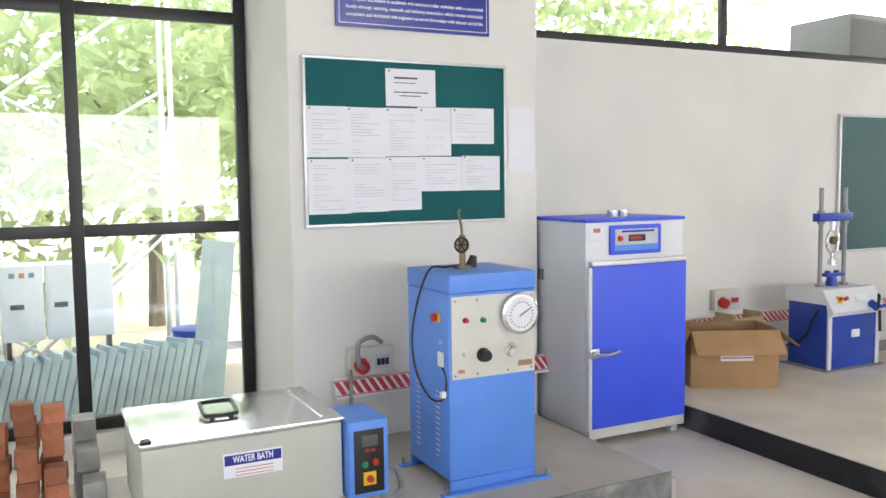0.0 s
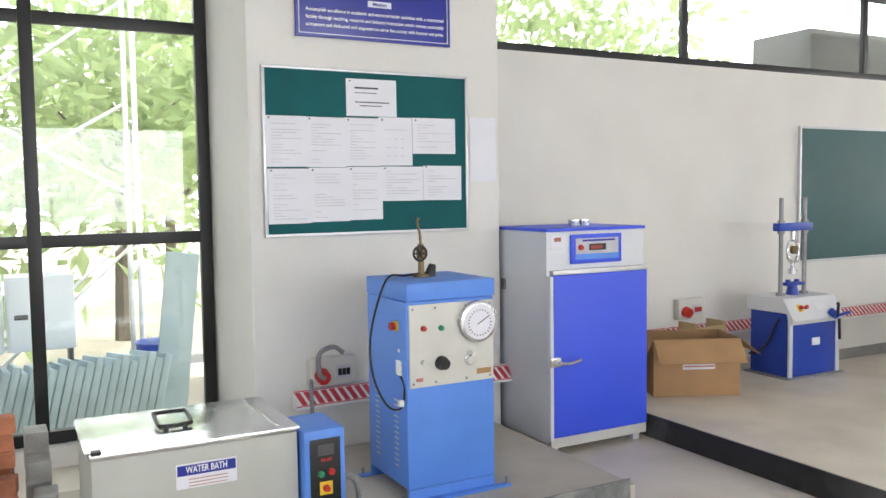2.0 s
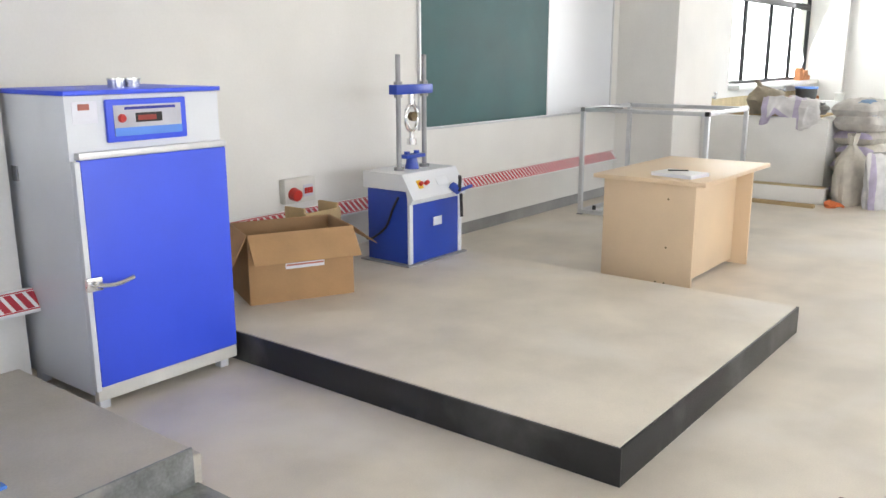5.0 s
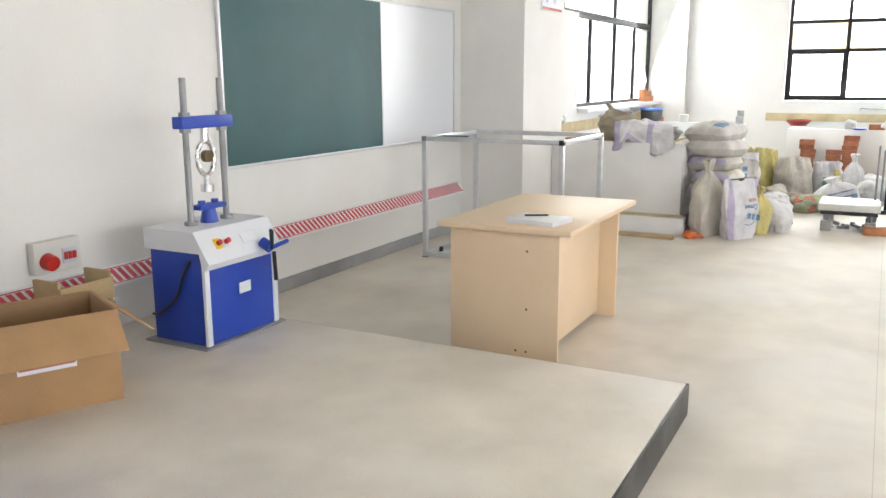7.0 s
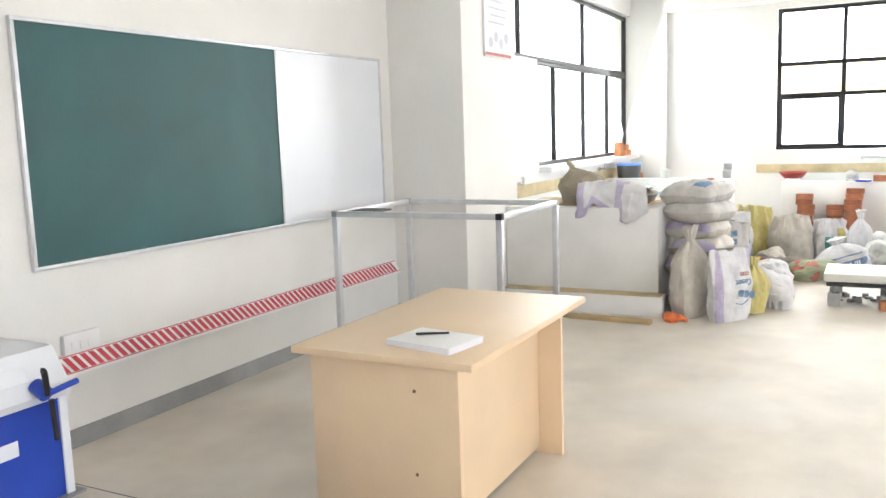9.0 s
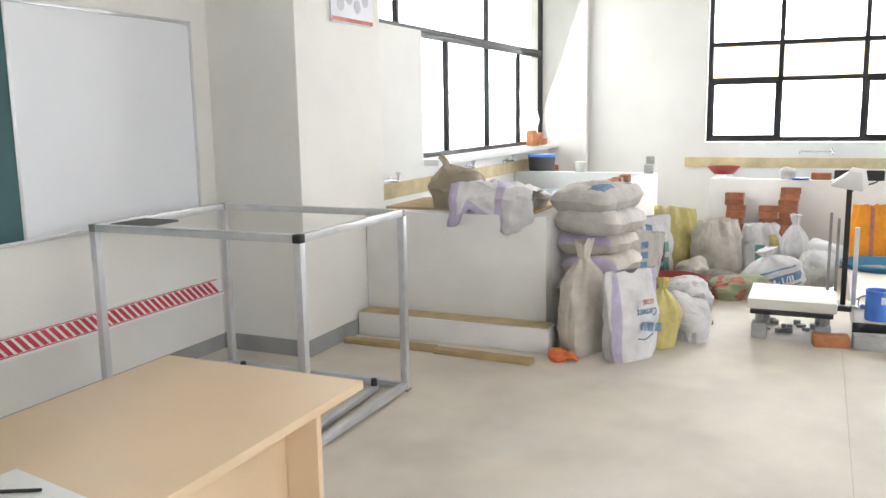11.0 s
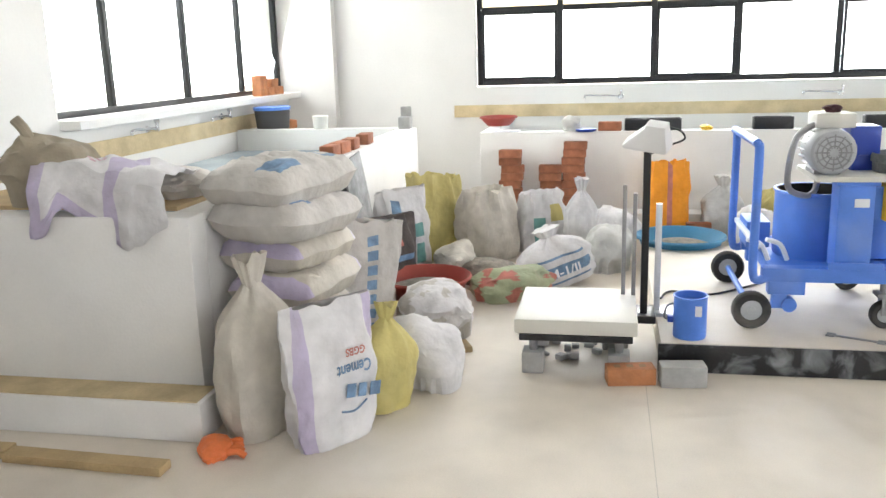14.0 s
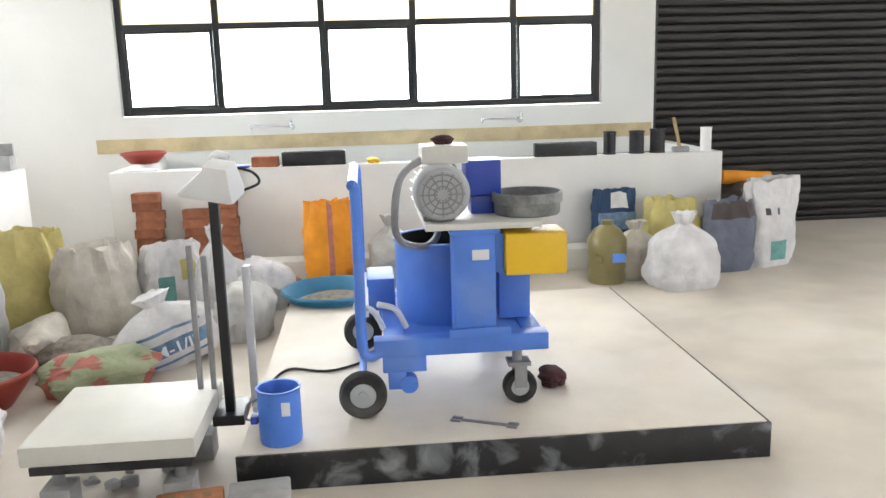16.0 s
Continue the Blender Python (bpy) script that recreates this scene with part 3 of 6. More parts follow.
gb = thing("chalk_board", pose(6.60, 6.095, 0.945), "green chalkboard joined to a whiteboard, aluminium frame", "chalkboard")
part("writing_surface", box((0.015, -0.014, 0.015), (1.945, 0.003, 1.20)), GREEN, gb, "green chalk surface with faint smears")
part("white_surface", box((1.955, -0.015, 0.015), (3.265, 0.003, 1.20)), WBOARD, gb, "glossy white marker surface")
for lo, hi in (((0, -0.025, 0), (3.28, 0.003, 0.022)), ((0, -0.025, 1.195), (3.28, 0.003, 1.217)), ((0, -0.025, 0.0225), (0.022, 0.003, 1.1945)), ((3.258, -0.025, 0.0225), (3.28, 0.003, 1.1945)), ((1.94, -0.018, 0.0225), (1.96, -0.0152, 1.1945))):
    part("frame", box(lo, hi, 0.005), ALU, gb)


def hazard_trunk(x0, x1, y, z, label):
    """Cable trunking with a slanting face and slanted red stripes on its tape."""
    top = thing("cable_trunking", pose(x0, y, z), label, "trunking", "red-striped cable trunking")
    L = x1 - x0
    b = bmesh.new()
    pr = [(0, 0), (-0.085, 0), (-0.085, 0.012), (-0.03, 0.10), (0, 0.10)]
    ends = [[b.verts.new((x, q[0], q[1])) for q in pr] for x in (0, L)]
    for k in range(5):
        b.faces.new((ends[0][k], ends[0][(k + 1) % 5], ends[1][(k + 1) % 5], ends[1][k]))
    b.faces.new(ends[0][::-1])
    b.faces.new(ends[1])
    part("trunk", b, WHITE, top)
    s = bmesh.new()
    up, out = Vector((0, 0.055, 0.088)).normalized(), Vector((0, -0.848, 0.53))
    base = Vector((0, -0.085, 0.012)) + out * 0.0015
    x = 0.0
    while x < L - 0.08:
        vs = [base + up * h + Vector((x + dx, 0, 0)) for h, dx in ((0.012, 0.035), (0.012, 0.068), (0.092, 0.033), (0.092, 0.0))]
        s.faces.new([s.verts.new(v) for v in vs])
        x += 0.052
    for h in (0.004, 0.095):
        s.faces.new([s.verts.new(base + up * (h + dh) + Vector((xx, 0, 0))) for xx, dh in ((0, 0), (L, 0), (L, 0.006), (0, 0.006))])
    part("striped_tape", s, TAPERED, top, "red and white slanted warning tape")


hazard_trunk(1.75, 3.40, 5.59, 0.39, "white cable trunking with red striped tape on the pier")
hazard_trunk(4.3, 9.97, 6.098, 0.40, "long white cable trunking with red striped warning tape")


def wall_socket(x, y, z, cable):
    top = thing("power_socket", pose(x, y, z), "grey switch socket box with a red round plug", "socket", "wall sockets")
    part("socket_box", box((-0.14, -0.06, 0), (0.14, 0, 0.17), 0.012), PANEL, top)
    part("switch_panel", box((0.02, -0.066, 0.04), (0.11, -0.0605, 0.12), 0.004), INK, top)
    for k in range(3):
        part("switch", box((0.028 + 0.026 * k, -0.075, 0.06), (0.048 + 0.026 * k, -0.0665, 0.10), 0.003), BLACK if cable else RED, top)
    r = bmesh.new()
    rod(r, (-0.07, -0.11, 0.06), (-0.07, -0.0605, 0.07), 0.04, 0.045)
    part("plug", r, RED, top)
    if cable:
        part("cable", tube(bmesh.new(), [(-0.07, -0.11, 0.06), (-0.11, -0.14, 0.10), (-0.09, -0.09, 0.20), (0.0, -0.07, 0.23), (0.06, -0.07, 0.19)], 0.014), DULLSTEEL, top)
        part("cable_drop", tube(bmesh.new(), [(-0.13, -0.05, 0.05), (-0.14, -0.08, -0.05), (-0.14, -0.09, -0.2)], 0.012), DULLSTEEL, top)


wall_socket(1.98, 5.592, 0.50, True)
wall_socket(5.28, 6.098, 0.55, False)
sw = thing("switch_plate", pose(6.83, 6.098, 0.47), "white plastic switch plate above the trunking", "switch")
part("plate", box((-0.11, -0.03, 0), (0.11, 0, 0.13), 0.008), WHITE, sw)
for k in range(3):
    part("switch", box((-0.07 + 0.05 * k, -0.035, 0.045), (-0.04 + 0.05 * k, -0.0305, 0.09), 0.003), WHITE, sw)
po = thing("wall_poster", pose(10.47, 5.413, 2.18), "white framed poster with a red lower edge", "poster")
part("sheet", box((0, -0.012, 0), (0.56, 0.004, 0.80), 0.003), PAPER, po)
part("red_strip", box((0.005, -0.014, 0.008), (0.555, -0.0125, 0.035)), REDPRINT, po)
tx = bmesh.new()
for k in range(8):
    solid(tx, (0.08 + 0.03 * (k % 2), -0.0135, 0.28 + 0.06 * k), (0.42 + 0.03 * (k % 3), -0.0125, 0.295 + 0.06 * k))
part("print_lines", tx, INK, po)
for k in range(4):
    part("roundel", lathe(bmesh.new(), [(0, 0), (0.045, 0), (0.045, 0.002), (0, 0.002)], 24, pose(0.12 + 0.11 * k, -0.0125, 0.12 + 0.05 * (k % 2), 90)), INK, po)


def tap(x, y, z, rz=0):
    """A long-spouted tap whose spout is swung along the wall."""
    t = thing("water_tap", pose(x, y, z, 0, 0, rz), "chrome wall tap with a long spout swung sideways", "tap", "wall taps")
    part("body", tube(bmesh.new(), [(0, 0, 0), (0, -0.05, 0), (0, -0.09, 0.0)], 0.015), STEEL, t)
    part("spout", tube(bmesh.new(), [(0.0, -0.075, 0.0), (-0.06, -0.08, 0.012), (-0.20, -0.085, 0.018), (-0.33, -0.085, 0.02), (-0.345, -0.085, -0.012)], 0.010), STEEL, t)
    part("flange", rod(bmesh.new(), (0, -0.006, 0), (0, -0.0005, 0), 0.03), STEEL, t)
    b = bmesh.new()
    rod(b, (0, -0.08, 0.01), (0, -0.08, 0.05), 0.013)
    solid(b, (-0.01, -0.10, 0.05), (0.01, -0.06, 0.075), 0.004)
    part("handle", b, STEEL, t)


for x in (11.75, 13.4, 14.6):
    tap(x, 5.68, 1.02)
for y in (2.3, 0.3):
    tap(EX, y, 1.04, -90)

# ---- by the tall window ----
mc = thing("compression_pump_unit", pose(1.99, 4.56, 0.12), "light blue steel testing machine console with pressure gauge", "testing machine")
W, D, T = 0.485, 0.47, 1.06
body = bmesh.new()
solid(body, (0, 0, 0.06), (W, D, 0.97), 0.008)
part("cabinet_body", body, SKYBLUE, mc)
part("kick_plate", box((0.002, -0.002, 0.0), (W - 0.002, 0.02, 0.0595), 0.003), SKYBLUE, mc)
part("kick_plate", box((0.002, D - 0.02, 0.0), (W - 0.002, D, 0.0595), 0.003), SKYBLUE, mc)
part("top_lid", box((-0.002, -0.012, 0.972), (W + 0.002, D + 0.002, T), 0.008), SKYBLUE, mc)
for y in (-0.05, D - 0.02):
    part("base_foot", box((-0.06, y, 0), (W + 0.07, y + 0.045, 0.012), 0.003), SKYBLUE, mc)
    for x in (-0.04, W + 0.05):
        part("anchor_bolt", rod(bmesh.new(), (x, y + 0.022, 0.0125), (x, y + 0.022, 0.045), 0.008, seg=8), DULLSTEEL, mc)
pn = part("control_panel", box((0.012, -0.010, 0.555), (W - 0.008, -0.001, 0.955), 0.003), PANEL, mc, "beige instrument panel")
g = bmesh.new()
lathe(g, [(0.0, 0.0), (0.096, 0.0), (0.102, 0.01), (0.102, 0.035), (0.092, 0.04), (0.0, 0.034)], 40, pose(0.375, -0.0105, 0.855, 90))
gauge = part("pressure_gauge", g, STEEL, mc, "round steel pressure gauge")
f = bmesh.new()
lathe(f, [(0, 0.0405), (0.087, 0.0405), (0.087, 0.042), (0, 0.042)], 36, pose(0.375, -0.0105, 0.855, 90))
part("dial", f, PAPER, gauge, "white gauge dial")
nd = bmesh.new()
solid(nd, (0.372, -0.0545, 0.835), (0.377, -0.0535, 0.915), 0.0, Matrix.Translation((0.375, 0, 0.85)) @ Euler((0, radians(60), 0)).to_matrix().to_4x4() @ Matrix.Translation((-0.375, 0, -0.85)))
for k in range(24):
    a = k * 2 * math.pi / 24
    solid(nd, (-0.002, -0.0545, 0.058), (0.002, -0.0535, 0.068), 0.0, Matrix.Translation((0.375, 0, 0.85)) @ Euler((0, a, 0)).to_matrix().to_4x4())
part("needle_and_marks", nd, DARKINK, gauge)


def knob(x, z, r, h, material, parent, y=-0.0105, name="button", label=""):
    b = bmesh.new()
    lathe(b, [(r * 1.15, 0), (r * 1.15, h * 0.3), (r, h * 0.35), (r * 0.9, h), (0, h)], 20, pose(x, y, z, 90))
    return part(name, b, material, parent, label)


knob(0.085, 0.84, 0.012, 0.02, RED, mc, label="red push button")
knob(0.18, 0.835, 0.012, 0.02, GREENBTN, mc, label="green push button")
knob(0.18, 0.665, 0.03, 0.045, BLACK, mc, name="valve_knob", label="black valve knob")
knob(0.08, 0.675, 0.011, 0.02, PANEL, mc)
knob(0.335, 0.665, 0.024, 0.03, STEEL, mc, name="bleed_screw")
knob(0.335, 0.70, 0.011, 0.05, STEEL, mc, name="bleed_screw")
part("maker_plate", box((0.38, -0.0125, 0.588), (0.46, -0.0105, 0.615)), CARD, mc)
part("maker_mark", box((0.045, -0.0125, 0.585), (0.08, -0.0105, 0.602)), REDPRINT, mc)
for x in (0.03, 0.15, 0.32, 0.455):
    for z in (0.575, 0.935):
        knob(x, z, 0.005, 0.005, DULLSTEEL, mc, name="screw")
b = bmesh.new()
rod(b, (-0.001, 0.11, 0.845), (-0.012, 0.11, 0.845), 0.027, 0.025)
part("emergency_stop_base", b, YELLOW, mc)
b = bmesh.new()
rod(b, (-0.0125, 0.11, 0.845), (-0.035, 0.11, 0.845), 0.018, 0.02)
part("emergency_stop_button", b, RED, mc)
part("side_socket", box((-0.012, 0.05, 0.61), (-0.001, 0.10, 0.68), 0.003), WHITE, mc)
part("side_lamp", box((-0.008, 0.07, 0.72), (-0.001, 0.085, 0.735), 0.003), PANEL, mc)
slot_mesh = mesh_of("louvre_slot", box((-0.004, 0, 0), (-0.0008, 0.045, 0.008), 0.001), INK)
for col in (0.10, 0.33):
    for k in range(13):
        o = new("louvre_slot", slot_mesh)
        o.parent = mc
        o.location = (0, col, 0.15 + 0.027 * k)
b = bmesh.new()
rod(b, (0.21, 0.25, T + 0.001), (0.21, 0.25, T + 0.17), 0.016)
rod(b, (0.21, 0.25, T + 0.10), (0.21, 0.25, T + 0.15), 0.024)
tube(b, [(0.21, 0.25, T + 0.16), (0.205, 0.25, T + 0.22), (0.19, 0.25, T + 0.28), (0.20, 0.25, T + 0.30)], 0.007)
rod(b, (0.21, 0.25, T + 0.001), (0.21, 0.25, T + 0.015), 0.045)
part("valve_stem", b, BRASS, mc, "brass valve with pointed outlet pipe")
b = bmesh.new()
R = []
for k in range(25):
    a = k * 2 * math.pi / 24
    R.append((0.175 + 0.036 * math.cos(a), 0.19, T + 0.125 + 0.036 * math.sin(a)))
tube(b, R, 0.006)
for a in (0, 60, 120):
    d = Vector((math.cos(radians(a)), 0, math.sin(radians(a)))) * 0.034
    rod(b, Vector((0.175, 0.19, T + 0.125)) - d, Vector((0.175, 0.19, T + 0.125)) + d, 0.004, seg=8)
rod(b, (0.175, 0.19, T + 0.125), (0.21, 0.25, T + 0.125), 0.008)
part("hand_wheel", b, BLACK, mc, "small black hand wheel")
b = bmesh.new()
rod(b, (0.27, 0.27, T + 0.005), (0.28, 0.26, T + 0.06), 0.03, 0.018)
part("plug_top", b, BLACK, mc, "loose black mains plug")
part("power_cord", tube(bmesh.new(), [(0.27, 0.27, T + 0.02), (0.12, 0.25, T + 0.012), (-0.01, 0.2, T), (-0.13, 0.12, 0.82), (-0.14, 0.08, 0.62), (-0.09, 0.03, 0.48), (-0.03, 0.0, 0.47), (0.0, 0.03, 0.56), (-0.008, 0.06, 0.61)], 0.0055), BLACK, mc, "looping black power cord")
part("cord_clip", box((-0.045, -0.01, 0.475), (-0.02, 0.015, 0.505), 0.004), WHITE, mc)

bt = thing("water_bath", pose(0.585, 4.50, 0.12), "grey-green enamelled water bath with a shiny steel lid", "water bath")
part("tank_body", box((0, 0, 0.11), (0.84, 0.62, 0.45), 0.008), GREYENAMEL, bt)
part("steel_lid", box((-0.008, -0.008, 0.4515), (0.85, 0.63, 0.475), 0.008), STEEL, bt, "polished steel lid")
part("lid_hinge_strip", box((-0.02, 0.02, 0.4755), (0.05, 0.6, 0.483), 0.003), STEEL, bt)
part("lid_edge_strip", box((0.76, 0.05, 0.4755), (0.775, 0.6, 0.479), 0.001), STEEL, bt)
part("corner_lock", box((0.0, -0.012, 0.4755), (0.04, 0.03, 0.49), 0.003), BLACK, bt)
hd = bmesh.new()
tube(hd, [(0.36, 0.22, 0.492), (0.42, 0.225, 0.494), (0.435, 0.245, 0.497), (0.435, 0.35, 0.515), (0.42, 0.37, 0.518), (0.31, 0.37, 0.518), (0.295, 0.35, 0.515), (0.295, 0.245, 0.497), (0.31, 0.225, 0.494), (0.36, 0.22, 0.492)], 0.0095)
for x in (0.325, 0.405):
    rod(hd, (x, 0.225, 0.4755), (x, 0.225, 0.492), 0.012)
part("lid_handle", hd, BLACK, bt, "black plastic lid handle")
for x in (0.02, 0.72):
    for y in (0.02, 0.52):
        lg = bmesh.new()
        solid(lg, (x, y, 0), (x + 0.1, y + 0.08, 0.109), 0.004)
        for v in lg.verts:
            if v.co.z < 0.05:
                v.co.x = x + 0.05 + (v.co.x - x - 0.05) * 0.5
        part("leg", lg, GREYENAMEL, bt)
lbl = part("maker_label", box((0.32, -0.004, 0.28), (0.57, -0.0005, 0.385), 0.001), PAPER, bt)
part("label_band", box((0.325, -0.0055, 0.335), (0.565, -0.0045, 0.378)), SIGNBLUE, bt)
lettering("lettering", "WATER BATH", 0.04, SIGNWHITE, bt, pose(0.445, -0.006, 0.345) @ UPRIGHT, 0.17)
for k in range(3):
    part("label_line", box((0.37, -0.0055, 0.288 + 0.014 * k), (0.53, -0.0045, 0.291 + 0.014 * k)), REDPRINT, bt)
cb = thing("bath_controller", pose(1.437, 4.45, 0.135), "light blue control box with black switch panel", "control box")
part("casing", box((0, 0, 0.09), (0.19, 0.30, 0.44), 0.012), SKYBLUE, cb)
part("switch_panel", box((0.025, -0.006, 0.115), (0.165, -0.0005, 0.40), 0.003), BLACK, cb)
part("display", box((0.06, -0.008, 0.325), (0.135, -0.0065, 0.375), 0.002), GREYBOX, cb)
lettering("display_digits", "88.88", 0.02, RED, cb, pose(0.098, -0.009, 0.30) @ UPRIGHT, 0.05)
knob(0.072, 0.245, 0.013, 0.016, GREENBTN, cb, y=-0.0065)
knob(0.122, 0.25, 0.013, 0.016, RED, cb, y=-0.0065)
part("switch_plate", box((0.065, -0.010, 0.15), (0.125, -0.0065, 0.21), 0.002), YELLOW, cb)
knob(0.095, 0.18, 0.014, 0.02, RED, cb, y=-0.0105)
part("supply_cable", tube(bmesh.new(), [(0.19, 0.18, 0.13), (0.24, 0.17, 0.16), (0.30, 0.16, 0.13), (0.31, 0.15, 0.04), (0.24, 0.12, 0.015), (0.20, 0.12, 0.04)], 0.016), DULLSTEEL, cb)

# brick pile
BRICKMESH = mesh_of("brick", box((-0.095, -0.045, 0), (0.095, 0.045, 0.075), 0.006), BRICK)
BRICKOMESH = mesh_of("brick", box((-0.095, -0.045, 0), (0.095, 0.045, 0.075), 0.006), BRICKO)
BLOCKMESH = mesh_of("block", box((-0.075, -0.05, 0), (0.075, 0.05, 0.1), 0.008), CBLOCK)
CUBEMESH = mesh_of("brick", box((-0.045, -0.045, 0), (0.045, 0.045, 0.075), 0.006), BRICK)


def loose(mesh, m, label, category, group):
    ob = new(mesh.name.split(".")[0], mesh)
    ob.matrix_world = m
    return tagged(ob, label, category, group)


rnd = random.Random(11)
cols = [(-0.05, 5.05, 3), (0.06, 5.2, 6), (0.17, 5.05, 5), (0.17, 5.25, 7), (0.28, 5.15, 7), (0.29, 4.98, 4), (-0.16, 5.1, 4), (-0.27, 5.1, 3), (-0.2, 4.92, 2)]
for x, y, n in cols:
    for k in range(n):
        loose(CUBEMESH, pose(x + rnd.uniform(-0.01, 0.01), y + rnd.uniform(-0.012, 0.012), 0.12 + 0.0752 * k, 0, 0, rnd.uniform(-9, 9)), "half red clay brick in a stack on the plinth", "brick", "brick pile")
for x, y, n in ((0.42, 5.35, 4), (0.42, 5.20, 3), (0.44, 5.03, 2)):
    for k in range(n):
        loose(BLOCKMESH, pose(x, y, 0.12 + 0.1004 * k, 0, 0, 90 + rnd.uniform(-6, 6)), "small grey cement block in a stack on the plinth", "block", "cement blocks")

# ---- oven, box, tester ----
ov = thing("drying_oven", pose(3.19, 5.115, 0), "white and blue laboratory drying oven, door closed", "oven")
OW, OD, OT = 0.755, 0.60, 1.385
part("carcass", box((0, 0, 0.075), (OW, OD, 1.365), 0.008), ENAMEL, ov)
part("top_cover", box((-0.006, -0.012, 1.3655), (OW + 0.006, OD, OT), 0.004), OVENBLUE, ov)
dr = part("door", box((0.025, -0.04, 0.115), (OW - 0.004, -0.001, 1.105), 0.006), OVENBLUE, ov, "royal blue oven door")
part("door_trim", box((0.02, -0.043, 1.1055), (OW - 0.002, -0.001, 1.135), 0.004), ALU, ov)
part("door_stile", box((0.0, -0.038, 0.10), (0.0245, -0.001, 1.1), 0.004), ENAMEL, ov)
part("base_skirt", box((0.01, -0.03, 0.05), (OW, -0.001, 0.112), 0.005), PANEL, ov)
for x in (0.03, OW - 0.08):
    for y in (0.0, OD - 0.08):
        part("foot", box((x, y, 0), (x + 0.05, y + 0.05, 0.0745), 0.006), ENAMEL, ov)
hb = bmesh.new()
solid(hb, (-0.01, -0.065, 0.555), (0.06, -0.041, 0.615), 0.006)
rod(hb, (0.02, -0.062, 0.585), (0.02, -0.085, 0.585), 0.016)
tube(hb, [(0.02, -0.085, 0.585), (0.10, -0.09, 0.575), (0.17, -0.088, 0.585), (0.19, -0.085, 0.59)], 0.011)
part("door_handle", hb, STEEL, ov, "chrome lever latch")
part("control_bezel", box((0.17, -0.022, 1.165), (0.56, -0.001, 1.345), 0.008), OVENBLUE, ov)
part("control_panel", box((0.20, -0.026, 1.19), (0.53, -0.0225, 1.32), 0.004), INK, ov, "grey-blue control panel")
part("panel_band", box((0.20, -0.0275, 1.19), (0.53, -0.0265, 1.225)), SKYBLUE, ov)
part("display_window", box((0.30, -0.029, 1.245), (0.43, -0.0265, 1.285), 0.002), BLACK, ov)
part("display_digits", box((0.31, -0.0305, 1.253), (0.40, -0.0295, 1.275)), BASINRED, ov)
part("title_bar", box((0.25, -0.0275, 1.30), (0.50, -0.0265, 1.312)), SIGNBLUE, ov)
knob(0.235, 1.265, 0.016, 0.014, RED, ov, y=-0.0265, name="power_switch")
part("maker_label", box((0.03, -0.003, 1.25), (0.14, -0.0005, 1.34)), PAPER, ov)
part("maker_mark", box((0.055, -0.0045, 1.305), (0.105, -0.0035, 1.33)), REDPRINT, ov)
for x in (0.36, 0.44):
    tn = bmesh.new()
    lathe(tn, [(0.035, 0), (0.037, 0.035), (0.04, 0.035), (0.04, 0.042), (0, 0.042)], 24)
    single("steel_tin", tn, STEEL, pose(3.19 + x, 5.32, OT + 0.0005), "small round steel tin on the oven", "tin", "tins on the oven")
part("side_hinge", box((-0.008, 0.45, 0.98), (-0.0005, 0.50, 1.05), 0.003), DULLSTEEL, ov)

bx = thing("cardboard_box", pose(4.69, 5.49, 0.155, 0, 0, -25), "open brown cardboard box with raised flaps", "box")
w, d, h = 0.62, 0.42, 0.40
part("box_bottom", box((-w / 2, -d / 2, 0), (w / 2, d / 2, 0.006)), CARD, bx)
part("side", box((-w / 2, -d / 2, 0.006), (w / 2, -d / 2 + 0.006, h), 0.001), CARD, bx)
part("side", box((-w / 2, d / 2 - 0.006, 0.006), (w / 2, d / 2, h), 0.001), CARDIN, bx)
part("side", box((-w / 2, -d / 2 + 0.0062, 0.006), (-w / 2 + 0.006, d / 2 - 0.0062, h), 0.001), CARDIN, bx)
part("side", box((w / 2 - 0.006, -d / 2 + 0.0062, 0.006), (w / 2, d / 2 - 0.0062, h), 0.001), CARDIN, bx)
part("flap", box((-w / 2, -0.005, -0.20), (w / 2, 0, 0), 0.001, pose(0, -d / 2 - 0.001, h + 0.004, -42, 0, 0)), CARD, bx)
part("flap", box((0, -d / 2, -0.003), (0.19, d / 2, 0.002), 0.001, pose(w / 2 + 0.001, 0, h + 0.004, 0, 38, 0)), CARD, bx)
part("flap", box((-0.19, -d / 2, -0.003), (0, d / 2, 0.002), 0.001, pose(-w / 2 - 0.001, 0, h + 0.004, 0, -62, 0)), CARD, bx)
part("flap", box((-w / 2, 0, 0), (w / 2, 0.005, 0.2), 0.001, pose(0, d / 2 + 0.008, h + 0.002, -128, 0, 0)), CARDIN, bx)
part("label_strip", box((-0.10, -d / 2 - 0.003, 0.19), (0.13, -d / 2 - 0.001, 0.235)), PAPER, bx)
part("label_band", box((-0.095, -d / 2 - 0.0045, 0.207), (0.125, -d / 2 - 0.0035, 0.217)), REDPRINT, bx)

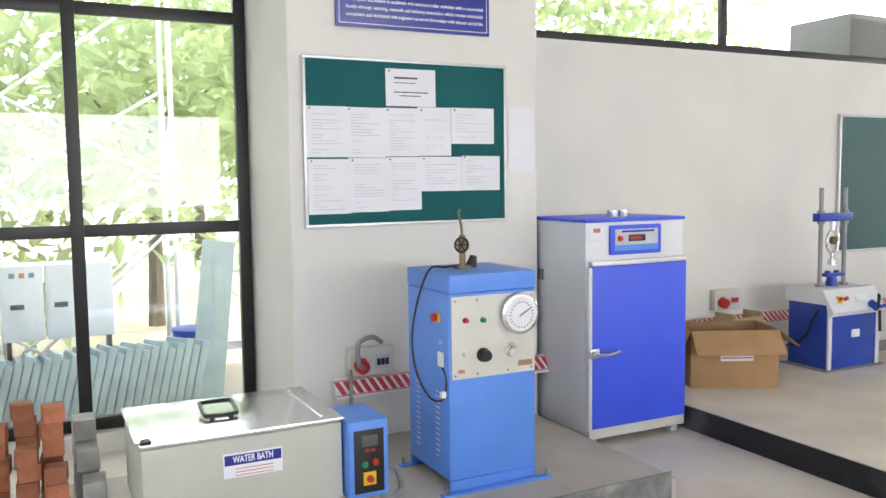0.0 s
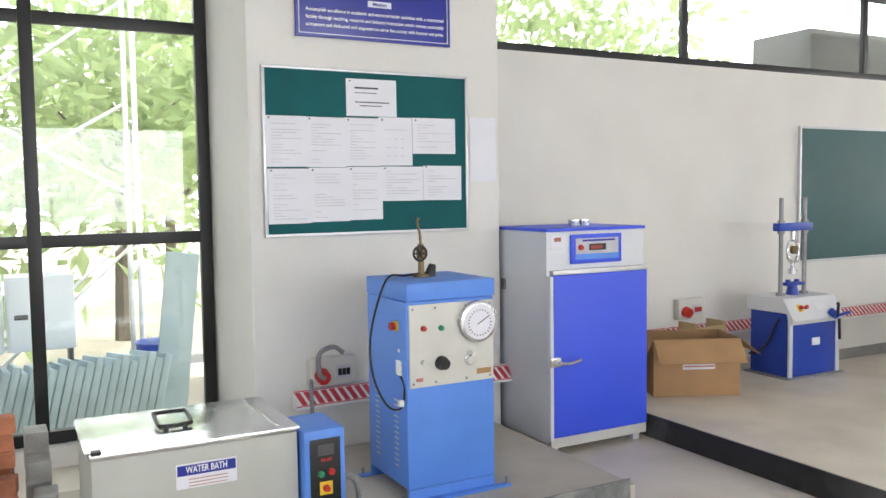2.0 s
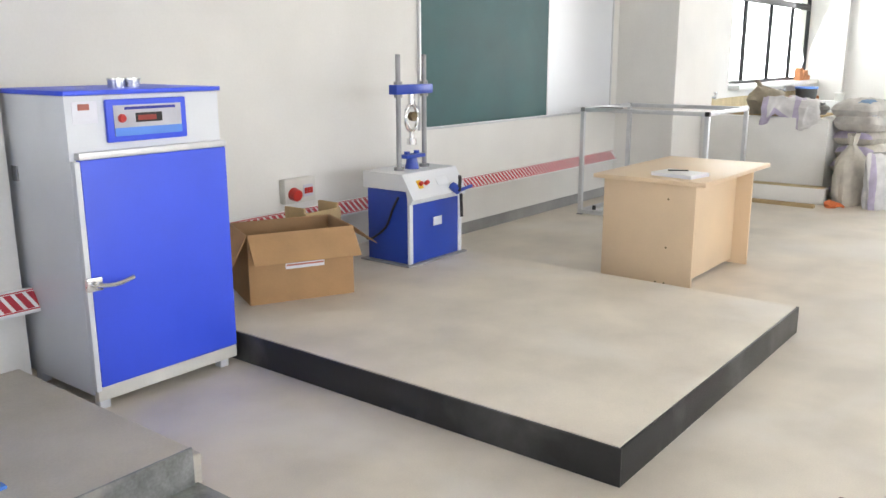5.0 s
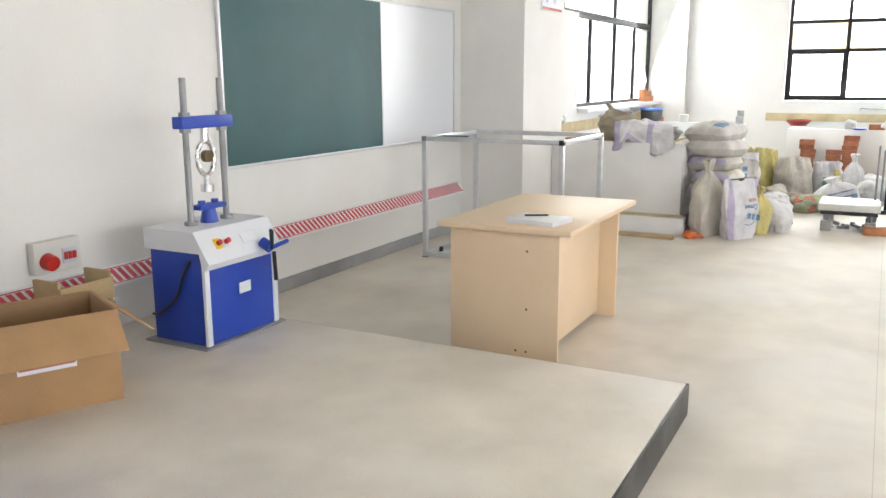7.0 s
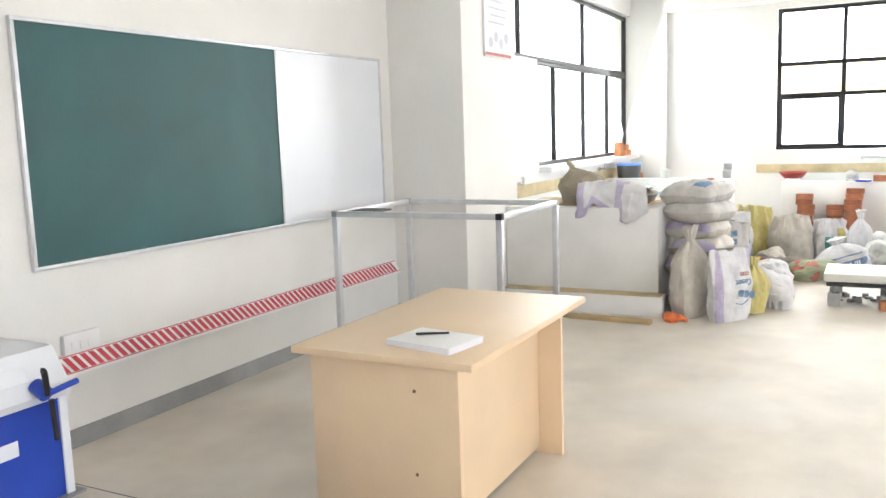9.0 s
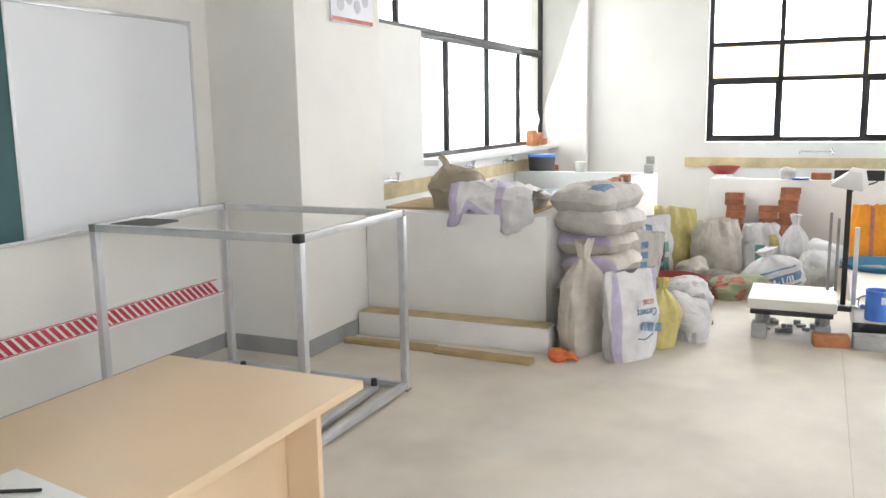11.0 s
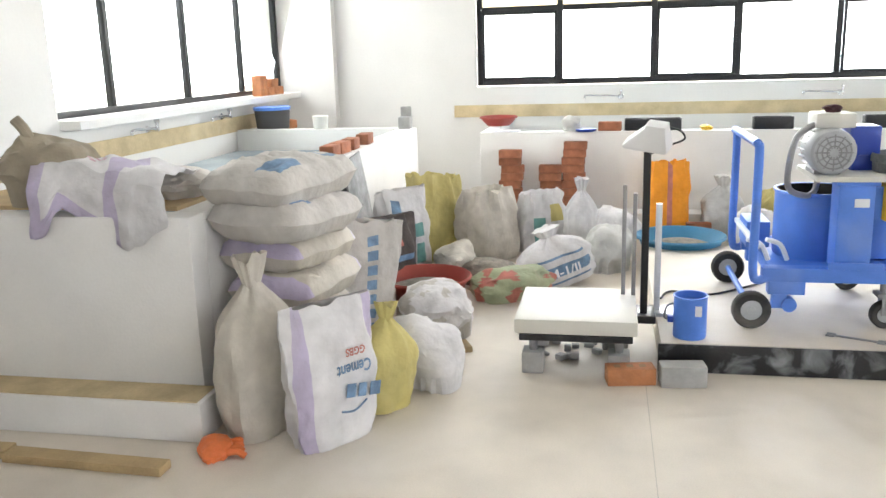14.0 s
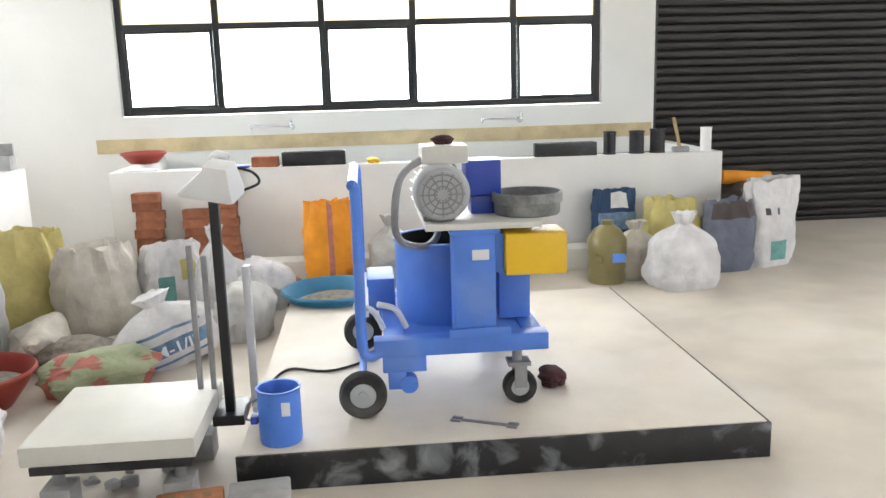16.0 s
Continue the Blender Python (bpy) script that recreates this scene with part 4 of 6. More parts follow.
ut = thing("loading_frame", pose(5.54, 5.30, 0.155), "blue and white bench testing frame with twin steel columns", "testing machine")
part("base_plate", box((-0.02, -0.02, 0), (0.62, 0.42, 0.012), 0.003), DULLSTEEL, ut)
part("cabinet", box((0.02, 0.01, 0.0125), (0.56, 0.38, 0.50), 0.006), DEEPBLUE, ut)
for x in (0.012, 0.548):
    part("corner_strip", box((x, 0.0, 0.0125), (x + 0.035, 0.02, 0.50), 0.003), ENAMEL, ut)
hd = bmesh.new()
pr = [(-0.02, 0.42), (-0.045, 0.455), (0.055, 0.615), (0.40, 0.615), (0.40, 0.505), (0.02, 0.505), (0.0, 0.42)]
ends = [[hd.verts.new((x, q[0], q[1])) for q in pr] for x in (0.0, 0.58)]
n = len(pr)
for k in range(n):
    hd.faces.new((ends[0][k], ends[0][(k + 1) % n], ends[1][(k + 1) % n], ends[1][k]))
hd.faces.new(ends[0][::-1])
hd.faces.new(ends[1])
part("head_panel", hd, ENAMEL, ut, "sloping white control panel")
slope = Matrix.Translation((0, -0.048, 0.455)) @ Euler((radians(-32), 0, 0)).to_matrix().to_4x4()
part("switch_plate", box((0.10, -0.006, 0.07), (0.145, -0.001, 0.13), 0.003, slope), YELLOW, ut)
for x, y in ((0.122, -0.0065), (0.185, -0.001)):
    b = rod(bmesh.new(), (x, -0.028, 0.10), (x, y, 0.10), 0.014)
    bmesh.ops.transform(b, matrix=slope, verts=b.verts)
    part("start_knob", b, RED, ut)
part("maker_plate", box((0.30, -0.004, 0.07), (0.42, -0.001, 0.13), 0.002, slope), WBOARD, ut)
b = bmesh.new()
rod(b, (0.43, -0.09, 0.47), (0.43, -0.03, 0.50), 0.03, 0.03)
tube(b, [(0.43, -0.09, 0.47), (0.47, -0.10, 0.48), (0.56, -0.10, 0.49)], 0.012)
part("crank_hub", b, DEEPBLUE, ut)
b = bmesh.new()
tube(b, [(0.43, -0.095, 0.47), (0.415, -0.11, 0.56), (0.405, -0.11, 0.57)], 0.012)
rod(b, (0.44, -0.10, 0.45), (0.45, -0.10, 0.29), 0.011)
part("crank_handle", b, BLACK, ut, "black crank handle")
part("front_badge", box((0.27, 0.004, 0.24), (0.36, 0.0095, 0.30), 0.002), WBOARD, ut)
for x in (0.155, 0.425):
    b = bmesh.new()
    rod(b, (x, 0.21, 0.6155), (x, 0.21, 1.38), 0.017)
    rod(b, (x, 0.21, 0.6155), (x, 0.21, 0.635), 0.035)
    rod(b, (x, 0.21, 1.10), (x, 0.21, 1.12), 0.03, seg=6)
    rod(b, (x, 0.21, 1.185), (x, 0.21, 1.205), 0.03, seg=6)
    part("column", b, DULLSTEEL, ut, "threaded steel column")
part("crosshead", box((0.10, 0.175, 1.121), (0.48, 0.245, 1.184), 0.006), DEEPBLUE, ut, "blue crosshead")
b = bmesh.new()
rod(b, (0.29, 0.21, 1.05), (0.29, 0.21, 1.12), 0.022)
ringp = [(0.29 + 0.062 * math.cos(k * math.pi / 12), 0.21, 0.96 + 0.09 * math.sin(k * math.pi / 12)) for k in range(25)]
tube(b, ringp, 0.013)
rod(b, (0.29, 0.21, 0.80), (0.29, 0.21, 0.87), 0.018)
rod(b, (0.29, 0.21, 0.78), (0.29, 0.21, 0.82), 0.035)
part("proving_ring", b, STEEL, ut, "oval steel proving ring")
part("dial_gauge", rod(bmesh.new(), (0.29, 0.185, 0.97), (0.29, 0.215, 0.97), 0.032), BRASS, ut)
b = bmesh.new()
rod(b, (0.29, 0.21, 0.6155), (0.29, 0.21, 0.69), 0.05, 0.035)
solid(b, (0.19, 0.17, 0.69), (0.39, 0.25, 0.715), 0.005)
rod(b, (0.24, 0.21, 0.715), (0.24, 0.21, 0.735), 0.02)
rod(b, (0.34, 0.21, 0.715), (0.34, 0.21, 0.735), 0.02)
part("lower_platen", b, DEEPBLUE, ut, "blue lower loading platen")
part("side_cable", tube(bmesh.new(), [(0.018, 0.10, 0.46), (0.005, 0.14, 0.38), (0.0, 0.2, 0.25), (0.0, 0.32, 0.16), (0.03, 0.40, 0.14)], 0.008), BLACK, ut)
cr = thing("wooden_crate", pose(5.22, 5.86, 0.155), "small weathered wooden box behind the tester", "crate")
for k in range(3):
    part("slat", box((-0.16, -0.1, 0.01 + 0.13 * k), (0.16, -0.085, 0.12 + 0.13 * k), 0.004), WOOD, cr)
for x in (-0.16, 0.14):
    part("post", box((x, -0.084, 0), (x + 0.02, 0.1, 0.41), 0.004), WOOD, cr)

# ---- desk and frame ----
dk = thing("desk", pose(6.50, 3.69, 0), "pale beech laminate desk with panel legs", "desk")
part("desk_top", box((0, 0, 0.722), (1.28, 0.78, 0.75), 0.004), LAMINATE, dk)
part("side_panel", box((0.03, 0.07, 0), (0.055, 0.71, 0.7215), 0.002), LAMINATE, dk)
part("side_panel", box((1.115, 0.07, 0), (1.14, 0.71, 0.7215), 0.002), LAMINATE, dk)
part("modesty_panel", box((0.0555, 0.185, 0.03), (1.1145, 0.205, 0.7215), 0.002), LAMINATE, dk)
for y, z in ((0.25, 0.62), (0.25, 0.30), (0.25, 0.06), (0.31, 0.06)):
    part("screw_cap", rod(bmesh.new(), (0.0285, y, z), (0.0299, y, z), 0.007, seg=10), BRASS, dk)
fl = thing("document_file", pose(6.72, 3.95, 0.7505, 0, 0, 80), "thick white paper file lying on the desk", "file")
part("paper_block", box((-0.15, -0.11, 0.0), (0.15, 0.11, 0.022), 0.002), PAPER, fl)
part("cover", box((-0.152, -0.112, 0.0222), (0.152, 0.112, 0.025), 0.001), WHITE, fl)
single("pen", rod(bmesh.new(), (-0.065, 0, 0), (0.065, 0, 0), 0.005, 0.004, 8), BLACK, pose(6.76, 3.98, 0.7805, 0, 0, -62), "black pen lying on the file", "pen")

fr = thing("aluminium_frame", pose(8.675, 4.51, 0), "open aluminium profile stand frame with no top", "stand frame")
FX, FY, FZ, q = 1.05, 1.265, 1.045, 0.04
for x in (0, FX - q):
    for y in (0, FY - q):
        part("leg", box((x, y, 0.0), (x + q, y + q, FZ - q), 0.004), ALU, fr)
        part("corner_joint", box((x - 0.001, y - 0.001, FZ - q + 0.0003), (x + q + 0.001, y + q + 0.001, FZ), 0.003), BLACK if x == 0 and y == 0 else DULLSTEEL, fr)
        part("foot_bracket", box((x - 0.006, y - 0.006, 0.0), (x + q + 0.006, y + q + 0.006, 0.011), 0.003), DULLSTEEL, fr)
for y, a in ((0.10, 3), (FY - 0.14, -4)):
    arm = part("folded_arm", box((0.08, 0, 0.012), (FX - 0.10, 0.035, 0.045), 0.004, pose(0, y, 0, 0, 0, a)), ALU, fr, "folded aluminium arm lying between the legs")
    for x in (0.10, FX - 0.13):
        part("clamp_knob", rod(bmesh.new(), (x, y + 0.017 + x * math.tan(radians(a)), 0.0455), (x, y + 0.017 + x * math.tan(radians(a)), 0.085), 0.02, 0.016), BLACK, arm)
for z in (FZ - q + 0.001, 0.012):
    for y in (0, FY - q):
        part("rail", box((q + 0.001, y + 0.001, z), (FX - q - 0.001, y + q - 0.001, z + q - 0.002), 0.003), ALU, fr)
    for x in (0, FX - q):
        part("rail", box((x + 0.001, q + 0.001, z), (x + q - 0.001, FY - q - 0.001, z + q - 0.002), 0.003), ALU, fr)
part("tray", box((0.10, FY - 0.28, FZ - 0.02), (0.34, FY - 0.042, FZ - 0.008), 0.004), GREYBOX, fr)
rt = thing("maroon_table", pose(2.20, 1.25, 0), "low table with a dark maroon top", "table")
part("table_top", box((0, 0, 0.665), (0.85, 0.86, 0.70), 0.005), MAROON, rt)
for x in (0.06, 0.75):
    for y in (0.06, 0.76):
        part("leg", box((x, y, 0), (x + 0.04, y + 0.04, 0.6645), 0.004), BLACK, rt)

# ---- sacks and loose things by the tanks ----


def pillow(L, W, T, seed, nu=26, nv=18, prints=()):
    """A full sack lying flat, sewn at its ends."""
    b = bmesh.new()
    grids = []
    for side in (1, -1):
        rows = []
        for i in range(nu + 1):
            u = -1 + 2 * i / nu
            row = []
            for j in range(nv + 1):
                v = -1 + 2 * j / nv
                e = max(0.0, (1 - abs(u) ** 5)) ** 0.5 * max(0.0, (1 - abs(v) ** 4)) ** 0.5
                k = noise.noise(Vector((u * 2.2 + seed * 7, v * 2.2, side * 3.0)))
                f = noise.noise(Vector((u * 7 + seed * 3, v * 5, side * 2.0)))
                x = L / 2 * u * (1 - 0.07 * (1 - abs(v)) * 0 - 0.05 * abs(v) ** 2)
                y = W / 2 * v * (1 - 0.10 * abs(u) ** 4)
                z = T * 0.45 + side * T * 0.5 * e * (1 + 0.24 * k) + 0.02 * f * e + 0.02 * noise.noise(Vector((u * 2 + seed, v * 2, 0.5)))
                row.append(b.verts.new((x, y, max(z, 0.0))))
            rows.append(row)
        grids.append(rows)
    for s, rows in enumerate(grids):
        for i in range(nu):
            for j in range(nv):
                fc = b.faces.new((rows[i][j], rows[i + 1][j], rows[i + 1][j + 1], rows[i][j + 1]))
                u, v = -1 + 2 * (i + 0.5) / nu, -1 + 2 * (j + 0.5) / nv
                for a0, a1, b0, b1, slot in prints:
                    if s == 0 and a0 < u < a1 and b0 < v < b1:
                        fc.material_index = slot
    bmesh.ops.remove_doubles(b, verts=b.verts, dist=0.0008)
    return b


def upright(w, d, h, seed, top="tied", seg=56, n=26, prints=(), lean=0.0, slump=0.0):
    """A standing sack: a rounded-square bag, folded towards its mouth. prints: (angle0, angle1, t0, t1, slot), angle 0 faces -y."""
    b = bmesh.new()
    rings = []
    for i in range(n + 1):
        t = i / n
        if top == "tied":
            r = 1.0 - 0.10 * (1 - t) ** 6 if t < 0.55 else 1.0 - 0.80 * ((min(t, 0.84) - 0.55) / 0.29) ** 1.5
            if t > 0.84:
                r = 0.2 + 0.22 * (t - 0.84) / 0.16
            rx = ry = r
        elif top == "flat":
            k = max(0.0, (t - 0.55) / 0.45)
            rx, ry = 1.0 + 0.04 * k, 1.0 - 0.86 * k ** 1.3
        else:
            k = max(0.0, (t - 0.7) / 0.3)
            rx, ry = 1.0 - 0.12 * k, 1.0 - 0.25 * k
        low = 0.90 + 0.10 * min(1, t / 0.12) + slump * (1 - t) * 0.35
        ring = []
        for j in range(seg):
            a = 2 * math.pi * j / seg - math.pi / 2
            ca, sa = math.cos(a), math.sin(a)
            p = 3.0 if t < 0.6 else 3.0 - 1.0 * (t - 0.6) / 0.4
            q = (abs(ca) ** p + abs(sa) ** p) ** (-1 / p)
            fold = 1 + (0.03 + 0.30 * max(0, t - 0.40) ** 1.2) * math.sin(9 * a + seed * 2.1 + 3 * t) * (0.4 + abs(noise.noise(Vector((ca, sa, seed)))))
            wob = 1 + 0.15 * noise.noise(Vector((ca * 1.4 + seed * 5, sa * 1.4, t * 3.0))) + 0.06 * noise.noise(Vector((ca * 5, sa * 5 + seed, t * 9)))
            x = w / 2 * q * ca * rx * low * fold * wob + lean * h * t * t
            y = d / 2 * q * sa * ry * low * fold * wob
            z = h * t * (1 + 0.05 * noise.noise(Vector((ca * 2, sa * 2, seed * 3.3))) * t)
            if top == "open" and i == n:
                z += 0.06 * h * noise.noise(Vector((ca * 3, sa * 3, seed)))
            ring.append(b.verts.new((x, y, z)))
        rings.append(ring)
    for i in range(n):
        for j in range(seg):
            fc = b.faces.new((rings[i][j], rings[i][(j + 1) % seg], rings[i + 1][(j + 1) % seg], rings[i + 1][j]))
            ang = ((j + 0.5) / seg * 360 + 180) % 360 - 180
            t = (i + 0.5) / n
            for a0, a1, t0, t1, slot in prints:
                if a0 < ang < a1 and t0 < t < t1:
                    fc.material_index = slot
    b.faces.new(rings[0][::-1])
    if top == "open":
        inner = [b.verts.new((v.co.x * 0.86, v.co.y * 0.8, v.co.z - 0.09 * h)) for v in rings[-1]]
        for j in range(seg):
            b.faces.new((rings[-1][j], rings[-1][(j + 1) % seg], inner[(j + 1) % seg], inner[j]))
        b.faces.new(inner)
    else:
        b.faces.new(rings[-1])
    return b


def crumple(L, W, Hh, seed, seg=34, prints=0):
    """A slack heap of empty sacking."""
    b = bmesh.new()
    bmesh.ops.create_icosphere(b, subdivisions=4, radius=1.0)
    for v in b.verts:
        c = v.co.copy()
        k = 0.95 + 0.26 * noise.noise(c * 1.3 + Vector((seed * 5, 0, 0))) + 0.16 * (0.4 - abs(noise.noise(c * 2.3 + Vector((0, seed * 3, 0))))) + 0.09 * (0.3 - abs(noise.noise(c * 3.6 + Vector((0, 0, seed))))) + 0.02 * (0.25 - abs(noise.noise(c * 8 + Vector((seed, 2, 0)))))
        z = c.z * k
        v.co = (c.x * k * L / 2, c.y * k * W / 2, (z * 0.5 + 0.5) * Hh if z > -0.55 else 0.0)
        v.co.z = max(0.0, v.co.z)
    if prints:
        for f in b.faces:
            cc = f.calc_center_median()
            if noise.noise(Vector((cc.x * 9, cc.y * 9, seed + cc.z * 9))) > 0.22:
                f.material_index = 1
    return b


def sack(b, material, x, y, z, rz, label, category="sack", group="", rx=0, ry=0):
    return single("sack", b, material, pose(x, y, z, rx, ry, rz), label, category, group)


# stack of cement bags at the tank's corner, the upper ones dustier and pushed forward
for k in range(7):
    z = 0.148 * k
    old = k > 4
    mats = [SACKGREY if old else SACKBEIGE, BLUEPRINT if old else SACKLILAC]
    pr = [(-0.75, -0.3, -0.75, -0.25, 1), (0.35, 0.7, -0.7, -0.3, 1)] if old else [(-1, -0.88, -1, 1, 1), (0.86, 1, -1, 1, 1)]
    size = (0.62, 0.47, 0.20) if old else (0.55, 0.44, 0.185)
    sack(pillow(*size, k + 1, prints=pr), mats, 11.29 - 0.03 * old + 0.025 * math.sin(k * 2.1), 3.795 + 0.02 * math.cos(k * 3), z, (k * 37) % 13 - 16, "full dusty cement bag in a stack beside the tank", "cement bag", "stack of cement bags", ry=2 * math.sin(k * 1.7))

wb = thing("cement_sack", pose(10.80, 3.48, 0, 0, 0, -37), "white woven cement sack with upside-down blue print and lilac edge", "cement bag")
part("bag", upright(0.37, 0.19, 0.565, 21, "flat", prints=[(-62, -38, 0, 1, 1), (62, 80, 0, 1, 1)]), [SACKWHITE, SACKLILAC], wb)


def bag_text(t, x, z, size, material, width):
    lettering("lettering", t, size, material, wb, pose(x, -0.112 + 0.02 * z, z, 0, 180, 0) @ UPRIGHT, width)


bag_text("Cement", 0.05, 0.335, 0.07, BLUEPRINT, 0.16)
bag_text("GGBS", 0.06, 0.395, 0.045, REDPRINT, 0.09)
for k, w in enumerate((0.05, 0.045, 0.06)):
    part("emblem_bar", box((-0.035 + 0.056 * k, -0.112, 0.20), (-0.035 + 0.056 * k + w * 0.85, -0.1105, 0.255), 0.0, pose(0, 0, 0, 0, 10, 0)), BLUEPRINT, wb)
part("emblem_swoosh", tube(bmesh.new(), [(-0.02, -0.108, 0.15), (0.04, -0.109, 0.14), (0.10, -0.108, 0.17)], 0.004), BLUEPRINT, wb)
sack(upright(0.34, 0.22, 0.74, 5, "tied"), SACKBEIGE, 10.83, 3.79, 0, -30, "tied greyish sack standing by the tank")
sack(upright(0.26, 0.18, 0.46, 9, "tied", slump=0.5), SACKYELLOW, 11.13, 3.36, 0, -30, "small yellow sack tied at the neck", rx=0, ry=6)
sack(crumple(0.42, 0.36, 0.31, 12), SACKWHITE, 11.45, 3.24, 0, 20, "slack white plastic sack on the floor")
sack(upright(0.34, 0.15, 0.66, 14, "flat", prints=[(-5, 12, 0.10 + 0.115 * k, 0.18 + 0.115 * k, 1) for k in range(7)]), [SACKGREY, BLUEPRINT], 11.92, 3.70, 0, -50, "grey sack with blue print leaning by the stack", ry=8)
sack(crumple(0.40, 0.32, 0.42, 41), SACKGREY, 12.34, 3.76, 0, 0, "grey half-empty sack behind the stack")
bl = single("plank", box((-0.30, -0.14, 0), (0.30, 0.14, 0.03), 0.004), WOOD, pose(12.05, 3.33, 0, 0, 0, 25), "short raw plank under a sack", "plank")
sack(crumple(0.50, 0.40, 0.27, 17, prints=1), [SACKWHITE, SACKGREY], 12.08, 3.31, 0.03, 30, "crumpled empty white sack with faded blue print")
gl = thing("rubber_glove", pose(10.60, 3.89, 0, 0, 0, 20), "orange rubber glove dropped on the floor", "glove")
GLOVE = mat("orange_rubber", (0.80, 0.20, 0.06), 0.6, var=0.15, scale=12)
part("palm", crumple(0.17, 0.13, 0.07, 3), GLOVE, gl)
for k in range(4):
    part("finger", tube(bmesh.new(), [(0.03 * k - 0.05, -0.05, 0.025), (0.035 * k - 0.06, -0.09, 0.03), (0.04 * k - 0.07, -0.12 + 0.01 * k, 0.015)], 0.013), GLOVE, gl)
for k, (x, y) in enumerate(((10.44, 4.35), (10.47, 5.04))):
    single("plank", box((-0.03, -0.34, 0), (0.05, 0.34, 0.035), 0.004), WOOD, pose(x, y, 0, 0, 0, 3 * k - 2), "raw timber batten lying along the tank", "plank", "timber battens")


def basin(x, y, z, r, h, material, label, fill=None):
    t = thing("basin", pose(x, y, z), label, "basin")
    b = bmesh.new()
    lathe(b, [(r * 0.62, 0), (r * 0.9, h * 0.6), (r, h), (r * 1.05, h), (r * 1.05, h - 0.012), (r * 1.02, h + 0.006), (r * 0.97, h - 0.004), (r * 0.86, h * 0.55), (r * 0.6, 0.02), (0.0, 0.02)], 44)
    part("bowl", b, material, t)
    if fill:
        f = bmesh.new()
        lathe(f, [(r * 0.86, h * 0.55), (r * 0.55, h * 0.72), (r * 0.2, h * 0.82), (0, h * 0.84)], 36)
        part("sand_fill", f, fill, t)


basin(12.68, 3.50, 0, 0.27, 0.17, BASINRED, "dusty red plastic basin holding grey sand", SAND)
basin(13.86, 1.90, 0, 0.30, 0.19, BASINBLUE, "wide dusty blue plastic basin on the floor", SAND)
basin(15.75, 3.43, 0.821, 0.17, 0.08, BASINRED, "red plastic basin on the tank rim")

# folded steel trays against the tank
tr = thing("steel_trays", pose(12.62, 3.97, 0), "dark grey steel sheets leaning on the tank", "steel sheets")
for k in range(3):
    part("sheet", box((-0.2 + 0.16 * k, -0.012, 0), (0.16 + 0.16 * k, 0.0, 0.86), 0.003, pose(0, -0.05 * k, 0, -8, 4 - 5 * k, 0)), GALV, tr)
sack(upright(0.34, 0.16, 0.50, 31, "flat", prints=[(-40, 30, 0.2, 0.3, 1), (-30, 40, 0.42, 0.5, 2), (-35, 10, 0.6, 0.68, 1)]), [SACKDARK, REDPRINT, BLUEPRINT], 12.90, 3.76, 0, -35, "dark printed paper sack standing by the tank")
sack(upright(0.40, 0.22, 0.60, 33, "flat", prints=[(-35, 35, 0.45, 0.62, 1), (10, 30, 0.15, 0.4, 1), (-30, -10, 0.2, 0.9, 2)]), [SACKWHITE, TEALPRINT, BLUEPRINT], 13.32, 3.80, 0, -40, "white sack with teal print standing by the tank")
sack(upright(0.46, 0.30, 0.62, 35, "open"), SACKYELLOW, 13.84, 3.72, 0, -40, "full yellow woven sack with folded mouth", ry=5)
sack(upright(0.46, 0.34, 0.52, 37, "open", slump=0.25), SACKBEIGE, 13.86, 3.28, 0, -35, "bulging open beige sack of aggregate")
sack(crumple(0.52, 0.30, 0.24, 43), SACKBEIGE, 13.30, 3.42, 0, 10, "collapsed empty beige sack")
sack(crumple(0.40, 0.40, 0.16, 47), SAND, 13.18, 3.20, 0, 0, "small spill of grey sand on the floor", "sand heap")
sack(crumple(0.55, 0.30, 0.20, 51, prints=1), [SACKPATCH, REDPRINT], 12.85, 2.98, 0, -60, "folded green patterned sack")
grade = sack(upright(0.46, 0.26, 0.38, 53, "tied", slump=0.5, prints=[(-45, 45, 0.22, 0.42, 1), (-40, 40, 0.52, 0.57, 1), (-30, 45, 0.12, 0.16, 1)]), [SACKWHITE, BLUEPRINT], 13.22, 2.72, 0, -62, "white printed sack slumped behind the scale", ry=-14)
lettering("lettering", "M-1/II", 0.075, SIGNWHITE, grade, pose(0.0, -0.165, 0.095, -8) @ UPRIGHT, 0.22)

sack(upright(0.40, 0.24, 0.46, 57, "open", prints=[(-40, -10, 0.2, 0.6, 1), (0, 30, 0.55, 0.8, 2)]), [SACKWHITE, TEALPRINT, SACKYELLOW], 14.10, 2.90, 0, -50, "white sack with teal and yellow print")
sack(upright(0.24, 0.18, 0.58, 59, "tied"), SACKWHITE, 13.95, 2.60, 0, -70, "knotted white plastic bag")
for i, (x, y, s) in enumerate(((13.62, 2.40, 0.34), (14.25, 2.36, 0.36), (14.5, 2.62, 0.3), (14.55, 3.35, 0.34), (14.5, 3.75, 0.38), (14.35, 1.30, 0.34), (14.55, 0.95, 0.34), (14.2, 3.95, 0.3))):
    sack(crumple(s * 1.2, s, s * 0.9, 60 + i), SACKWHITE if i % 3 else SACKCLEAR, x, y, 0, i * 41, "crumpled white plastic bag on the floor", "plastic bag", "plastic bags")
sack(crumple(0.3, 0.3, 0.2, 71), SACKYELLOW, 14.65, 3.62, 0.0, 0, "small yellow bundle by the tank")
pt = bmesh.new()
lathe(pt, [(0.09, 0), (0.1, 0.02), (0.1, 0.24), (0.0, 0.245)], 24)
single("black_pot", pt, BLACK, pose(14.62, 3.86, 0), "small black pot by the wall", "pot")
